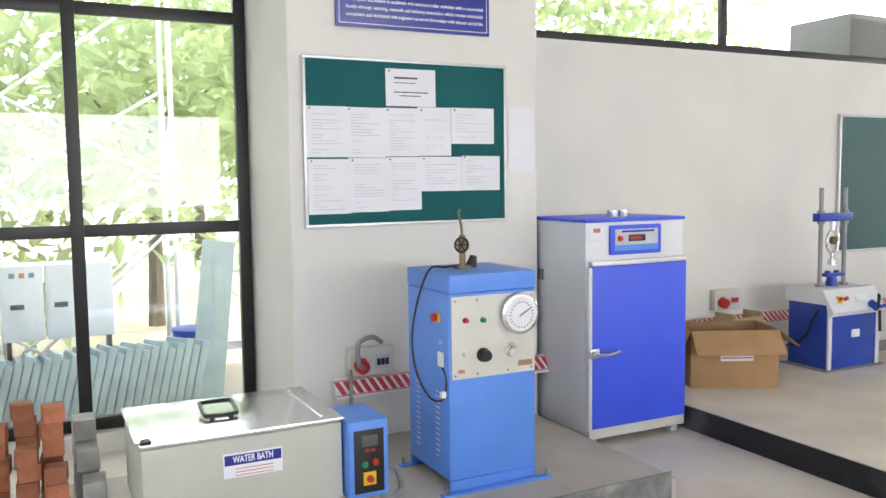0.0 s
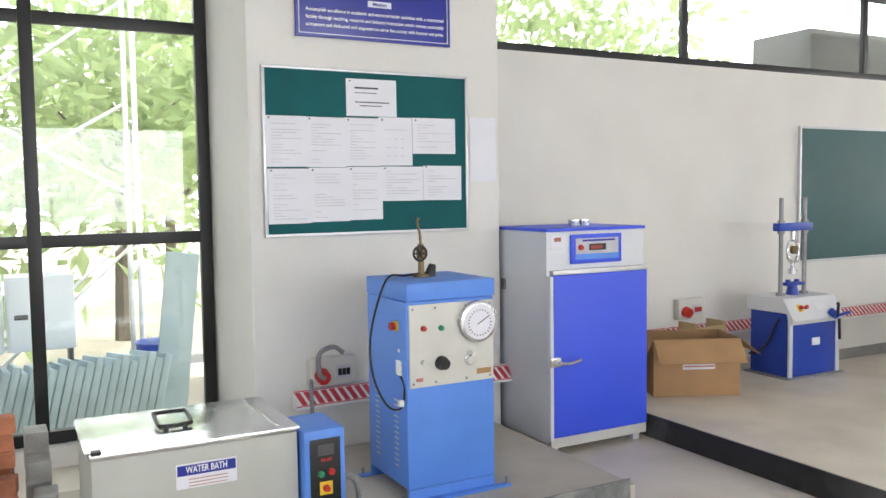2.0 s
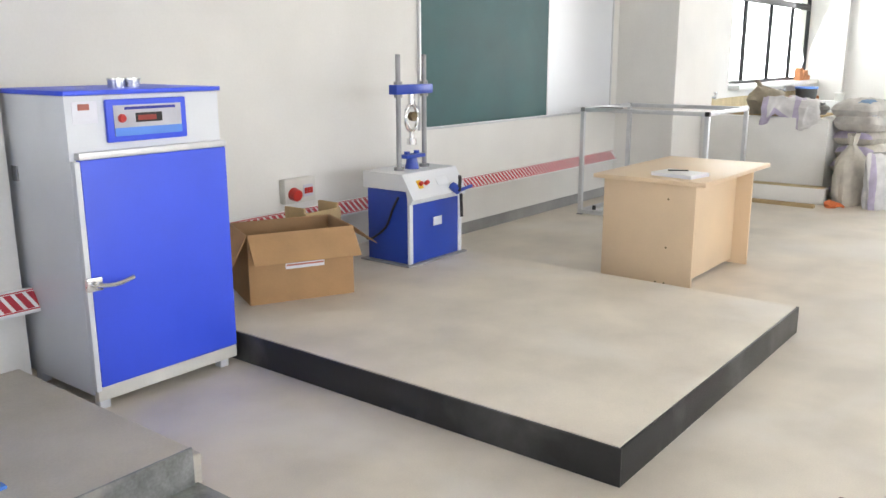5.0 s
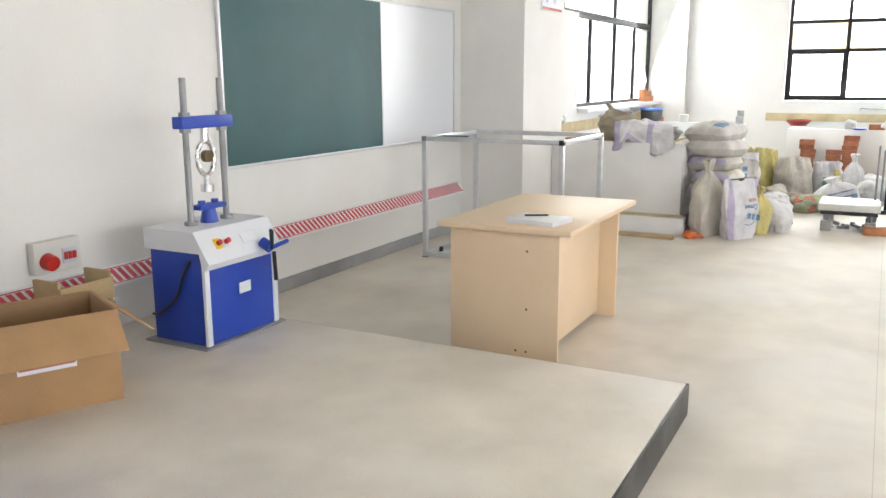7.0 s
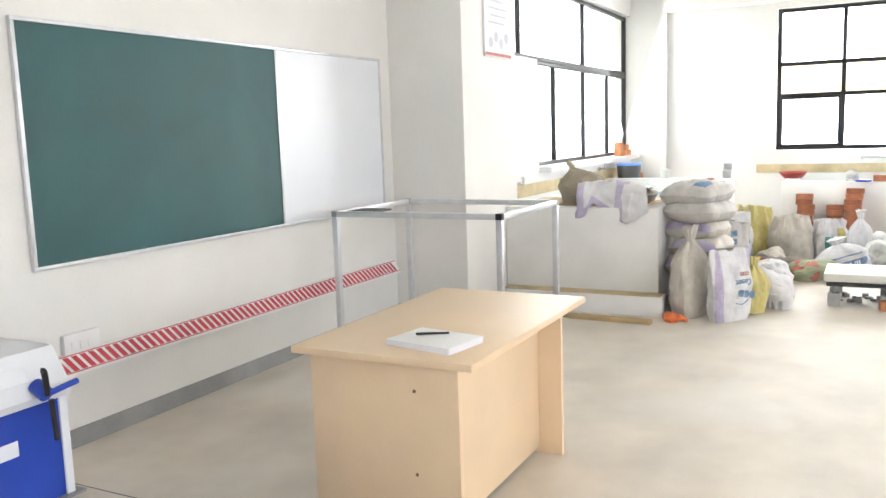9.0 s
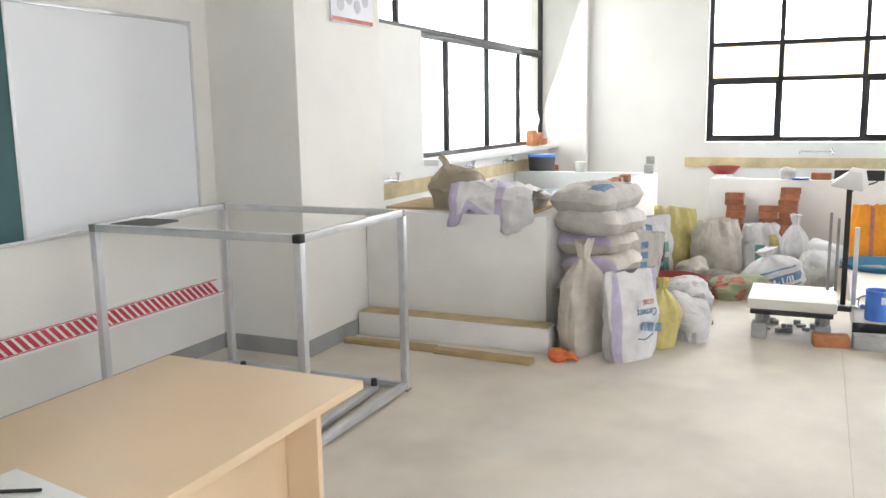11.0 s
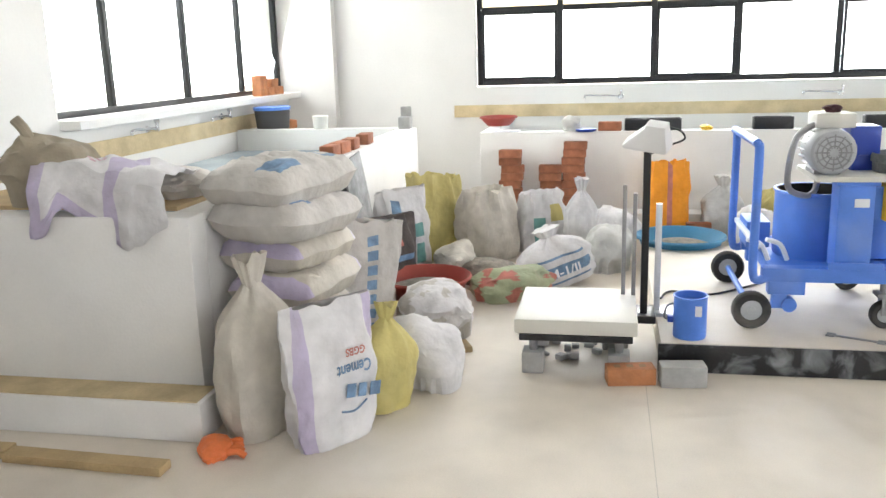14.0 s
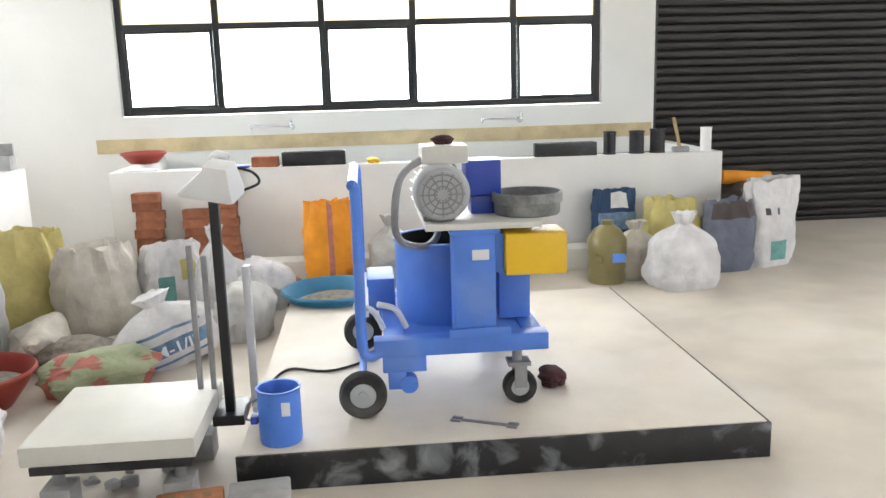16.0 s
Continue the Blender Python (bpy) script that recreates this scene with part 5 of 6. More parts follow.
og = sack(upright(0.34, 0.20, 0.62, 75, "open", prints=[(-6, 6, 0, 1, 1)]), [SACKORANGE, REDPRINT], 14.62, 1.95, 0, -80, "bright orange woven sack standing by the tank")
sack(upright(0.32, 0.26, 0.50, 77, "tied"), SACKCLEAR, 14.64, 1.52, 0, -85, "cloudy plastic bag of sand")
sack(crumple(0.24, 0.2, 0.40, 79), SACKYELLOW, 14.70, 1.14, 0, 0, "yellow plastic bundle by the tank")

# stacks of bricks on the tank step
rnd = random.Random(5)
for y, n, x in ((3.22, 8, 14.95), (2.88, 6, 14.94), (2.69, 9, 14.95)):
    for k in range(n):
        loose(BRICKMESH, pose(x - 0.02 + rnd.uniform(-0.01, 0.01), y + rnd.uniform(-0.012, 0.012), 0.1605 + 0.0653 * k, 0, 0, 90 + rnd.uniform(-4, 4)) @ Matrix.Diagonal((1, 1, 0.86, 1)), "red clay brick in a stack against the tank", "brick", "brick stacks on the tank step")
for k, (x, y, z, a) in enumerate(((14.55, 1.72, 0, 85), (14.45, 1.72, 0, 95), (14.5, 1.71, 0.0755, 88), (14.42, 1.25, 0, 80), (14.42, 1.24, 0.0755, 92), (14.62, 2.2, 0, 20))):
    loose(BRICKMESH, pose(x, y, z, 0, 0, a), "red clay brick behind the basin", "brick", "bricks on the floor")
br = loose(BRICKOMESH, pose(11.53, 2.30, 0, 0, 0, -80) @ Matrix.Diagonal((1.15, 1.1, 1.05, 1)), "orange clay brick on the floor beside the platform", "brick", "bricks by the platform")
for k in range(3):
    part("brick_frog", box((-0.065 + 0.05 * k, -0.015, 0.0752), (-0.04 + 0.05 * k, 0.015, 0.0765)), CARDIN, br)
loose(BLOCKMESH, pose(11.53, 2.07, 0, 0, 0, -84) @ Matrix.Diagonal((1.35, 1.0, 1.0, 1)), "pale grey cement block against the platform", "block", "blocks by the platform")

# things on the tank rims and sill
for y, L in ((2.05, 0.45), (1.10, 0.30), (0.18, 0.46)):
    m = thing("beam_mould", pose(15.09, y, 0.8205), "dark steel beam mould on the tank rim", "mould", "beam moulds")
    part("mould_side", box((-0.05, -L / 2, 0), (-0.04, L / 2, 0.10), 0.002), BLACKEDGE, m)
    part("mould_side", box((0.04, -L / 2, 0), (0.05, L / 2, 0.10), 0.002), BLACKEDGE, m)
    for s in (-1, 1):
        part("mould_end", box((-0.04, s * L / 2 - 0.005, 0), (0.04, s * L / 2 + 0.005, 0.10), 0.002), BLACKEDGE, m)
    part("mould_base", box((-0.04, -L / 2 + 0.006, 0), (0.04, L / 2 - 0.006, 0.012)), BLACKEDGE, m)
for y, r, h, mt, lab in ((-0.16, 0.05, 0.17, BLACKEDGE, "dark cylinder mould on the tank rim"), (-0.37, 0.06, 0.17, BLACKEDGE, "black cylinder mould on the tank rim"), (-0.53, 0.06, 0.18, BLACKEDGE, "black cylinder mould on the tank rim"), (-0.91, 0.045, 0.18, WHITE, "white plastic cylinder on the tank rim")):
    c = bmesh.new()
    lathe(c, [(r, 0), (r, 0.012), (r * 0.92, 0.014), (r * 0.92, h - 0.014), (r, h - 0.012), (r, h), (r * 0.8, h), (r * 0.8, 0.02), (0, 0.02)], 26)
    single("cylinder_mould", c, mt, pose(15.085, y, 0.8205), lab, "mould", "cylinder moulds")
hm = thing("hammer", pose(15.08, -0.70, 0.8205, 0, 0, 0), "hammer with pale wooden handle standing on the rim", "hammer")
part("head", box((-0.03, -0.07, 0), (0.03, 0.05, 0.04), 0.006), DULLSTEEL, hm)
part("handle", tube(bmesh.new(), [(0, 0, 0.04), (0, 0.02, 0.14), (0, 0.05, 0.26)], 0.014), WOOD, hm)
single("paper_sheet", box((-0.05, -0.12, 0), (0.05, 0.12, 0.012), 0.004), PAPER, pose(15.08, 3.28, 0.8205), "folded white paper on the tank rim", "paper")
sack(crumple(0.14, 0.16, 0.13, 83), SACKCLEAR, 15.085, 2.72, 0.8205, 0, "small clear plastic bag on the tank rim", "plastic bag")
ld = bmesh.new()
lathe(ld, [(0.085, 0), (0.09, 0.015), (0.085, 0.02), (0, 0.022)], 28)
single("blue_dish", ld, DEEPBLUE, pose(15.06, 2.60, 0.8205), "shallow blue plastic dish on the tank rim", "dish")
loose(BRICKMESH, pose(15.085, 2.40, 0.8205, 0, 0, 85), "red clay brick on the tank rim", "brick", "bricks on the rims")
single("yellow_scrap", crumple(0.12, 0.1, 0.04, 85), YELLOW, pose(15.085, 1.62, 0.8205), "small yellow scrap on the tank rim", "scrap")
for k, (x, y, a) in enumerate(((13.28, 4.12, 4), (13.05, 4.12, -3), (12.85, 4.12, 2), (13.62, 4.12, 3))):
    loose(BRICKMESH, pose(x, y, 0.8805, 0, 0, a) @ Matrix.Diagonal((0.9, 1, 1, 1)), "red clay brick on the tank rim", "brick", "bricks on the rims")
loose(BLOCKMESH, pose(14.86, 4.12, 0.8805, 0, 0, 5), "grey block on the tank rim", "block", "blocks on the rim")
loose(BLOCKMESH, pose(14.9, 4.12, 0.9810, 0, 0, 15) @ Matrix.Diagonal((0.6, 0.9, 0.8, 1)), "grey block on the tank rim", "block", "blocks on the rim")
c = bmesh.new()
lathe(c, [(0.06, 0), (0.07, 0.11), (0.06, 0.115), (0, 0.115)], 22)
single("white_pot", c, PANEL, pose(14.92, 4.9, 0.8805), "pale round pot on the tank rim", "pot")
sill_b = [(15.25, 0, 90), (15.33, 0, 90), (15.25, 0.1905, 0), (15.5, 0, 5), (15.7, 0, -4), (15.6, 0.0755, 3)]
for k, (x, dz, a) in enumerate(sill_b[:2]):
    loose(BRICKOMESH, pose(x, 5.62, 1.1565, 0, 90, 0) @ Matrix.Translation((-0.095, 0, 0)), "orange clay brick standing on the window sill", "brick", "bricks on the sill")
for k, (x, dz, a) in enumerate(sill_b[3:]):
    loose(BRICKOMESH, pose(x, 5.62, 1.1565 + dz, 0, 0, a), "orange clay brick lying on the window sill", "brick", "bricks on the sill")
bk = thing("lidded_bucket", pose(15.10, 5.42, 0.7), "grey plastic bucket with a blue lid", "bucket")
c = bmesh.new()
lathe(c, [(0.13, 0), (0.16, 0.34), (0, 0.34)], 28)
part("bucket_body", c, GREYBOX, bk)
c = bmesh.new()
lathe(c, [(0.165, 0.341), (0.17, 0.37), (0, 0.375)], 28)
part("lid", c, SKYBLUE, bk)
for k in range(3):
    loose(BRICKOMESH, pose(15.45, 5.40, 0.7005 + 0.0755 * (k + 0), 0, 0, 20 * k), "orange clay brick stacked on the tank bed", "brick", "bricks in the tank")

# sand sack and cloth on the near rim
ss = thing("sand_sack", pose(11.04, 4.77, 0.9005, 0, 0, -60), "lumpy brown sand sack with twisted neck on the tank rim", "sack")
SANDSACK = sack_mat("brown_sand_sack", (0.36, 0.31, 0.23), 0.4, (0.24, 0.20, 0.15))
part("bag", crumple(0.38, 0.32, 0.30, 91), SANDSACK, ss)
part("neck", tube(bmesh.new(), [(-0.05, 0, 0.22), (-0.06, 0, 0.28), (-0.08, 0.01, 0.33), (-0.11, 0.02, 0.37)], 0.024), SANDSACK, ss)
single("tank_cover_board", box((-0.30, -0.55, 0), (0.35, 0.6, 0.02), 0.003), WOOD, pose(11.30, 4.72, 0.8805), "rough board across the tank corner", "board")
cl = bmesh.new()
NU, NV = 30, 26
rows = []
for i in range(NU + 1):
    s = i / NU
    row = []
    for j in range(NV + 1):
        v = j / NV
        f = 0.045 * noise.noise(Vector((s * 3, v * 5, 2.0))) + 0.02 * noise.noise(Vector((s * 8, v * 9, 5.0)))
        if s < 0.62:
            x, z = 0.34 * (1 - s / 0.62), 0.10 + 0.13 * math.sin(math.pi * (0.2 + 0.8 * s)) * (0.35 + 0.65 * v)
        else:
            x, z = -0.045 - 0.02 * math.sin(9 * v), 0.10 - 0.24 * (s - 0.62) / 0.38 * (0.35 + 0.65 * abs(math.sin(3.6 * v + 0.5)))
        row.append(cl.verts.new((x + f * 0.6, (v - 0.5) * 0.54 * (1 + 0.15 * s) + f, z + f)))
    rows.append(row)
for i in range(NU):
    for j in range(NV):
        fc = cl.faces.new((rows[i][j], rows[i + 1][j], rows[i + 1][j + 1], rows[i][j + 1]))
        if 8 < j < 12 or j > 23 or (i > 24 and j > 11):
            fc.material_index = 1
        elif i in (6, 7, 9, 10) and 13 < j < 22 and noise.noise(Vector((i * 1.3, j * 0.9, 1))) > -0.1:
            fc.material_index = 2
clo = single("draped_sack", cl, [SACKWHITE, SACKLILAC, PINKPRINT], pose(10.90, 4.45, 0.90), "empty white and lilac sack draped over the tank rim", "sack")
sol = clo.modifiers.new("thick", "SOLIDIFY")
sol.thickness = 0.004
sack(crumple(0.36, 0.3, 0.12, 95), SACKGREY, 11.3, 4.32, 0.9005, 20, "flat grey sack on the board")

# platform scale
sc = thing("platform_scale", pose(11.53, 2.27, 0), "white-topped platform weighing scale on blocks with a post display", "weighing scale")
part("weighing_plate", box((0, 0, 0.215), (0.56, 0.56, 0.285), 0.008), PANEL, sc, "dusty white weighing plate")
part("base_frame", box((0.02, 0.02, 0.175), (0.56, 0.54, 0.205), 0.004), BLACKEDGE, sc)
part("spacer", box((0.2, 0.2, 0.2055), (0.36, 0.36, 0.2145)), BLACKEDGE, sc)
for x in (0.05, 0.43):
    for y in (0.03, 0.43):
        part("block_foot", box((x, y, 0), (x + 0.11, y + 0.10, 0.105), 0.008), CBLOCK, sc)
        part("screw_foot", rod(bmesh.new(), (x + 0.055, y + 0.05, 0.1055), (x + 0.055, y + 0.05, 0.1745), 0.02), DULLSTEEL, sc)
part("post_bracket", box((0.40, -0.10, 0.15), (0.60, 0.018, 0.19), 0.004), BLACKEDGE, sc)
part("post", box((0.44, -0.06, 0.19), (0.475, -0.025, 1.02), 0.004), BLACK, sc, "black display post")
part("side_post", box((0.44, 0.05, 0.2865), (0.46, 0.07, 0.84), 0.003), DULLSTEEL, sc)
part("side_post", box((0.44, 0.0, 0.206), (0.46, 0.02, 0.80), 0.003), DULLSTEEL, sc)
part("side_post", box((0.60, -0.13, 0.14), (0.635, -0.10, 0.72), 0.003), ALU, sc)
part("side_post_base", box((0.55, -0.20, 0.14), (0.70, -0.11, 0.16), 0.003), ALU, sc)
hdm = Matrix.Translation((0.455, -0.04, 1.02)) @ Euler((radians(8), radians(-18), radians(-20))).to_matrix().to_4x4()
hb = bmesh.new()
solid(hb, (-0.06, -0.11, 0), (0.06, 0.11, 0.075), 0.02, None)
for v in hb.verts:
    if v.co.z > 0.04:
        v.co.x *= 0.7
        v.co.y = v.co.y * 0.45 - 0.04
        v.co.z += 0.06
bmesh.ops.transform(hb, matrix=hdm, verts=hb.verts)
part("display_head", hb, WHITE, sc, "white plastic display head")
part("display_cable", tube(bmesh.new(), [(0.46, -0.12, 1.12), (0.45, -0.19, 1.10), (0.45, -0.21, 1.06), (0.455, -0.14, 1.03), (0.46, -0.06, 0.99)], 0.005), BLACK, sc)
rnd = random.Random(3)
junk = bmesh.new()
for k in range(14):
    solid(junk, (0, 0, 0), (rnd.uniform(0.02, 0.06), rnd.uniform(0.02, 0.05), rnd.uniform(0.01, 0.04)), 0.004, pose(rnd.uniform(0.05, 0.35), rnd.uniform(-0.02, 0.4), 0, 0, 0, rnd.uniform(0, 90)))
single("rubble", junk, CBLOCK, pose(11.72, 2.30, 0), "bits of rubble under the scale", "rubble")

# mortar mixer
mx = thing("mortar_mixer", pose(0, 0, 0), "dusty blue wheeled mortar mixer with grey motor and yellow guard", "mixer")
PZ = 0.14


def wheel(x, y, r, name="wheel"):
    b = bmesh.new()
    lathe(b, [(r * 0.55, -0.022), (r * 0.9, -0.026), (r, -0.014), (r, 0.014), (r * 0.9, 0.026), (r * 0.55, 0.022), (r * 0.55, -0.022)], 36, pose(x, y, PZ + r, 0, 90, 0))
    wv = part(name, b, RUBBER, mx, "black rubber wheel")
    b = bmesh.new()
    lathe(b, [(0.001, -0.026), (r * 0.2, -0.026), (r * 0.22, -0.018), (r * 0.54, -0.017), (r * 0.54, 0.017), (r * 0.2, 0.018), (0.001, 0.026)], 28, pose(x, y, PZ + r, 0, 90, 0))
    part("rim", b, GREYPAINT, wv)


wheel(11.96, 1.72, 0.092)
wheel(12.80, 1.72, 0.092)
wheel(12.02, 1.10, 0.068, "castor_wheel")
wheel(12.70, 1.10, 0.068, "castor_wheel")
for x in (12.02, 12.70):
    b = bmesh.new()
    solid(b, (x - 0.035, 1.075, 0.21), (x - 0.029, 1.125, 0.30), 0.002)
    solid(b, (x + 0.029, 1.075, 0.21), (x + 0.035, 1.125, 0.30), 0.002)
    solid(b, (x - 0.04, 1.06, 0.3005), (x + 0.04, 1.15, 0.318), 0.003)
    rod(b, (x, 1.11, 0.318), (x, 1.11, 0.365), 0.02)
    part("castor_fork", b, DULLSTEEL, mx, "grey steel castor fork")
part("chassis_beam", box((11.98, 0.99, 0.366), (12.06, 1.67, 0.435), 0.006), MIXBLUE, mx)
part("chassis_beam", box((12.66, 0.99, 0.366), (12.74, 1.67, 0.435), 0.006), MIXBLUE, mx)
part("chassis_cross", box((12.061, 1.00, 0.37), (12.659, 1.08, 0.43), 0.006), MIXBLUE, mx)
part("chassis_cross", box((12.061, 1.55, 0.37), (12.659, 1.63, 0.43), 0.006), MIXBLUE, mx)
part("chassis_deck", box((12.061, 1.081, 0.40), (12.659, 1.549, 0.425), 0.004), MIXBLUE, mx)
for x in (11.99, 12.67):
    part("foot_block", box((x, 1.47, 0.30), (x + 0.07, 1.64, 0.3655), 0.006), MIXBLUE, mx)
b = bmesh.new()
rod(b, (11.985, 1.54, 0.25), (12.045, 1.54, 0.25), 0.035)
solid(b, (11.995, 1.55, 0.23), (12.035, 1.62, 0.30), 0.004)
part("axle_lug", b, MIXBLUE, mx)
part("axle", rod(bmesh.new(), (11.985, 1.72, PZ + 0.092), (12.775, 1.72, PZ + 0.092), 0.016), MIXBLUE, mx)
for x in (12.0, 12.72):
    part("handle_tube", tube(bmesh.new(), [(x, 1.64, 0.39), (x, 1.69, 0.37), (x, 1.715, 0.42), (x, 1.715, 0.7), (x, 1.715, 1.0), (x - 0.0, 1.725, 1.03)], 0.021, 14), MIXBLUE, mx, "blue push handle tube")
part("handle_grip", rod(bmesh.new(), (11.99, 1.725, 1.035), (12.73, 1.725, 1.035), 0.021), MIXBLUE, mx)
part("handle_brace", box((12.02, 1.685, 0.52), (12.70, 1.71, 0.545), 0.004), ENAMEL, mx)
part("tool_tray", box((12.40, 1.57, 0.44), (12.65, 1.69, 0.58), 0.01), MIXBLUE, mx)
for y in (1.69, 1.60):
    part("hinge_strut", tube(bmesh.new(), [(12.06, y + 0.05, 0.56), (12.08, y - 0.02, 0.53), (12.10, y - 0.06, 0.45)], 0.012), ENAMEL, mx)
b = bmesh.new()
lathe(b, [(0.0, 0.0), (0.19, 0.0), (0.195, 0.02), (0.195, 0.325), (0.202, 0.33), (0.202, 0.34), (0.188, 0.34), (0.186, 0.03), (0, 0.03)], 48, pose(12.36, 1.37, 0.4255))
part("mixing_drum", b, MIXBLUE, mx, "open dusty blue mixing drum")
part("drum_lining", lathe(bmesh.new(), [(0.184, 0.46), (0.184, 0.763), (0.180, 0.763), (0.178, 0.46)], 40, pose(12.36, 1.37, 0)), BLACK, mx)
part("column", box((11.98, 1.195, 0.4355), (12.12, 1.355, 0.835), 0.006), MIXBLUE, mx, "blue upright column")
part("column_foot", box((11.965, 1.14, 0.4355), (11.979, 1.38, 0.47), 0.003), MIXBLUE, mx)
part("column_cap", box((11.965, 1.18, 0.8355), (12.14, 1.37, 0.855), 0.006), MIXBLUE, mx)
part("maker_plate", box((11.977, 1.22, 0.735), (11.9795, 1.285, 0.775), 0.001), WBOARD, mx)
part("rear_column", box((12.2, 1.02, 0.4355), (12.34, 1.15, 0.855), 0.006), MIXBLUE, mx)
part("guard", box((11.95, 0.925, 0.675), (12.13, 1.16, 0.835), 0.006), YELLOW, mx, "yellow guard box")
part("guard_bracket", box((11.99, 1.161, 0.68), (12.10, 1.194, 0.83), 0.004), MIXBLUE, mx)
part("machine_deck", box((11.96, 1.02, 0.8555), (12.40, 1.46, 0.88), 0.004), PANEL, mx)
b = bmesh.new()
lathe(b, [(0.0, 0), (0.07, 0.002), (0.098, 0.012), (0.108, 0.03), (0.108, 0.10), (0.10, 0.105), (0.10, 0.23), (0.08, 0.25), (0.0, 0.252)], 40, pose(11.99, 1.39, 0.99, 0, 90, 0))
mo = part("motor", b, GREYPAINT, mx, "round grey electric motor with fins")
part("fan_cover", rod(bmesh.new(), (11.982, 1.39, 0.99), (11.989, 1.39, 0.99), 0.086, seg=36), GREYPAINT, mo)
grl = bmesh.new()
for k in range(3):
    rr = 0.028 + 0.022 * k
    lathe(grl, [(rr, -0.004), (rr + 0.006, -0.004), (rr + 0.006, 0.004), (rr, 0.004), (rr, -0.004)], 28, pose(11.98, 1.39, 0.99, 0, 90, 0))
for k in range(12):
    a = k * math.pi / 6
    rod(grl, (11.979, 1.39 + 0.02 * math.cos(a), 0.99 + 0.02 * math.sin(a)), (11.979, 1.39 + 0.085 * math.cos(a), 0.99 + 0.085 * math.sin(a)), 0.003, seg=6)
part("fan_grille", grl, DULLSTEEL, mo)
for k in range(20):
    a = k * 2 * math.pi / 20
    fn = box((0.101, -0.002, 0.11), (0.113, 0.002, 0.225), 0.0, pose(11.99, 1.39, 0.99, 0, 90, 0) @ pose(0, 0, 0, 0, 0, math.degrees(a)))
    part("cooling_fin", fn, GREYPAINT, mo)
part("terminal_box", box((12.06, 1.28, 1.095), (12.24, 1.46, 1.165), 0.012), PANEL, mx)
part("switch_box", box((12.16, 1.14, 0.955), (12.32, 1.28, 1.095), 0.008), DEEPBLUE, mx)
part("switch_stand", box((12.18, 1.16, 0.8805), (12.30, 1.26, 0.9545), 0.004), DEEPBLUE, mx)
part("motor_saddle", box((12.04, 1.34, 0.8805), (12.22, 1.46, 0.90), 0.004), DULLSTEEL, mx)
part("hose", tube(bmesh.new(), [(12.1, 1.45, 1.115), (12.06, 1.54, 1.055), (12.06, 1.57, 0.90), (12.1, 1.55, 0.80), (12.16, 1.46, 0.76), (12.25, 1.40, 0.775), (12.30, 1.38, 0.84)], 0.015, 10), DULLSTEEL, mx, "grey corrugated hose")
b = bmesh.new()
lathe(b, [(0.125, 0), (0.13, 0.005), (0.132, 0.045), (0.14, 0.05), (0.14, 0.085), (0.135, 0.09), (0.128, 0.088), (0.124, 0.01), (0, 0.008)], 44)
single("test_sieve", b, GALV, pose(12.15, 1.04, 0.8805), "dusty grey round steel sieve pan on the mixer", "sieve")
single("rag", crumple(0.11, 0.09, 0.035, 97), mat("dark_rag", (0.09, 0.03, 0.035), 0.9, var=0.4, scale=20), pose(12.15, 1.37, 1.1655), "crumpled dark rag on the motor", "rag")
single("floor_rag", crumple(0.16, 0.12, 0.07, 99), bpy.data.materials["dark_rag"], pose(12.20, 0.93, PZ + 0.0005), "crumpled dark red rag on the platform", "rag")
sp = thing("spanner", pose(11.83, 1.27, PZ + 0.0005, 0, 0, 65), "dusty steel open spanner lying on the platform", "spanner")
part("shank", box((-0.09, -0.009, 0), (0.09, 0.009, 0.006), 0.002), DULLSTEEL, sp)
for s in (-1, 1):
    part("jaw", box((s * 0.09 - 0.0, -0.022, 0), (s * 0.09 + s * 0.04, -0.007, 0.008), 0.002), DULLSTEEL, sp)
    part("jaw", box((s * 0.09 - 0.0, 0.007, 0), (s * 0.09 + s * 0.04, 0.022, 0.008), 0.002), DULLSTEEL, sp)
pl = thing("blue_bucket", pose(11.80, 2.02, PZ + 0.0005), "small blue steel bucket with a side catch", "bucket")
b = bmesh.new()
lathe(b, [(0.0, 0.0), (0.075, 0.0), (0.077, 0.01), (0.077, 0.195), (0.081, 0.20), (0.081, 0.205), (0.072, 0.205), (0.071, 0.012), (0, 0.012)], 36)
part("bucket_body", b, MIXBLUE, pl)
part("catch", box((-0.02, 0.077, 0.07), (0.02, 0.105, 0.10), 0.006), DEEPBLUE, pl)
part("handle", tube(bmesh.new(), [(0, 0.08, 0.16), (-0.02, 0.11, 0.15), (-0.02, 0.12, 0.10), (0, 0.10, 0.08)], 0.005), DULLSTEEL, pl)
part("sticker", box((-0.079, -0.045, 0.12), (-0.0775, -0.015, 0.17)), PAPER, pl)
single("floor_cable", tube(bmesh.new(), [(12.75, 1.55, 0.147), (12.5, 1.85, 0.147), (12.55, 2.05, 0.147), (12.4, 2.12, 0.147)], 0.006), BLACK, pose(0, 0, 0), "black cable on the platform", "cable")

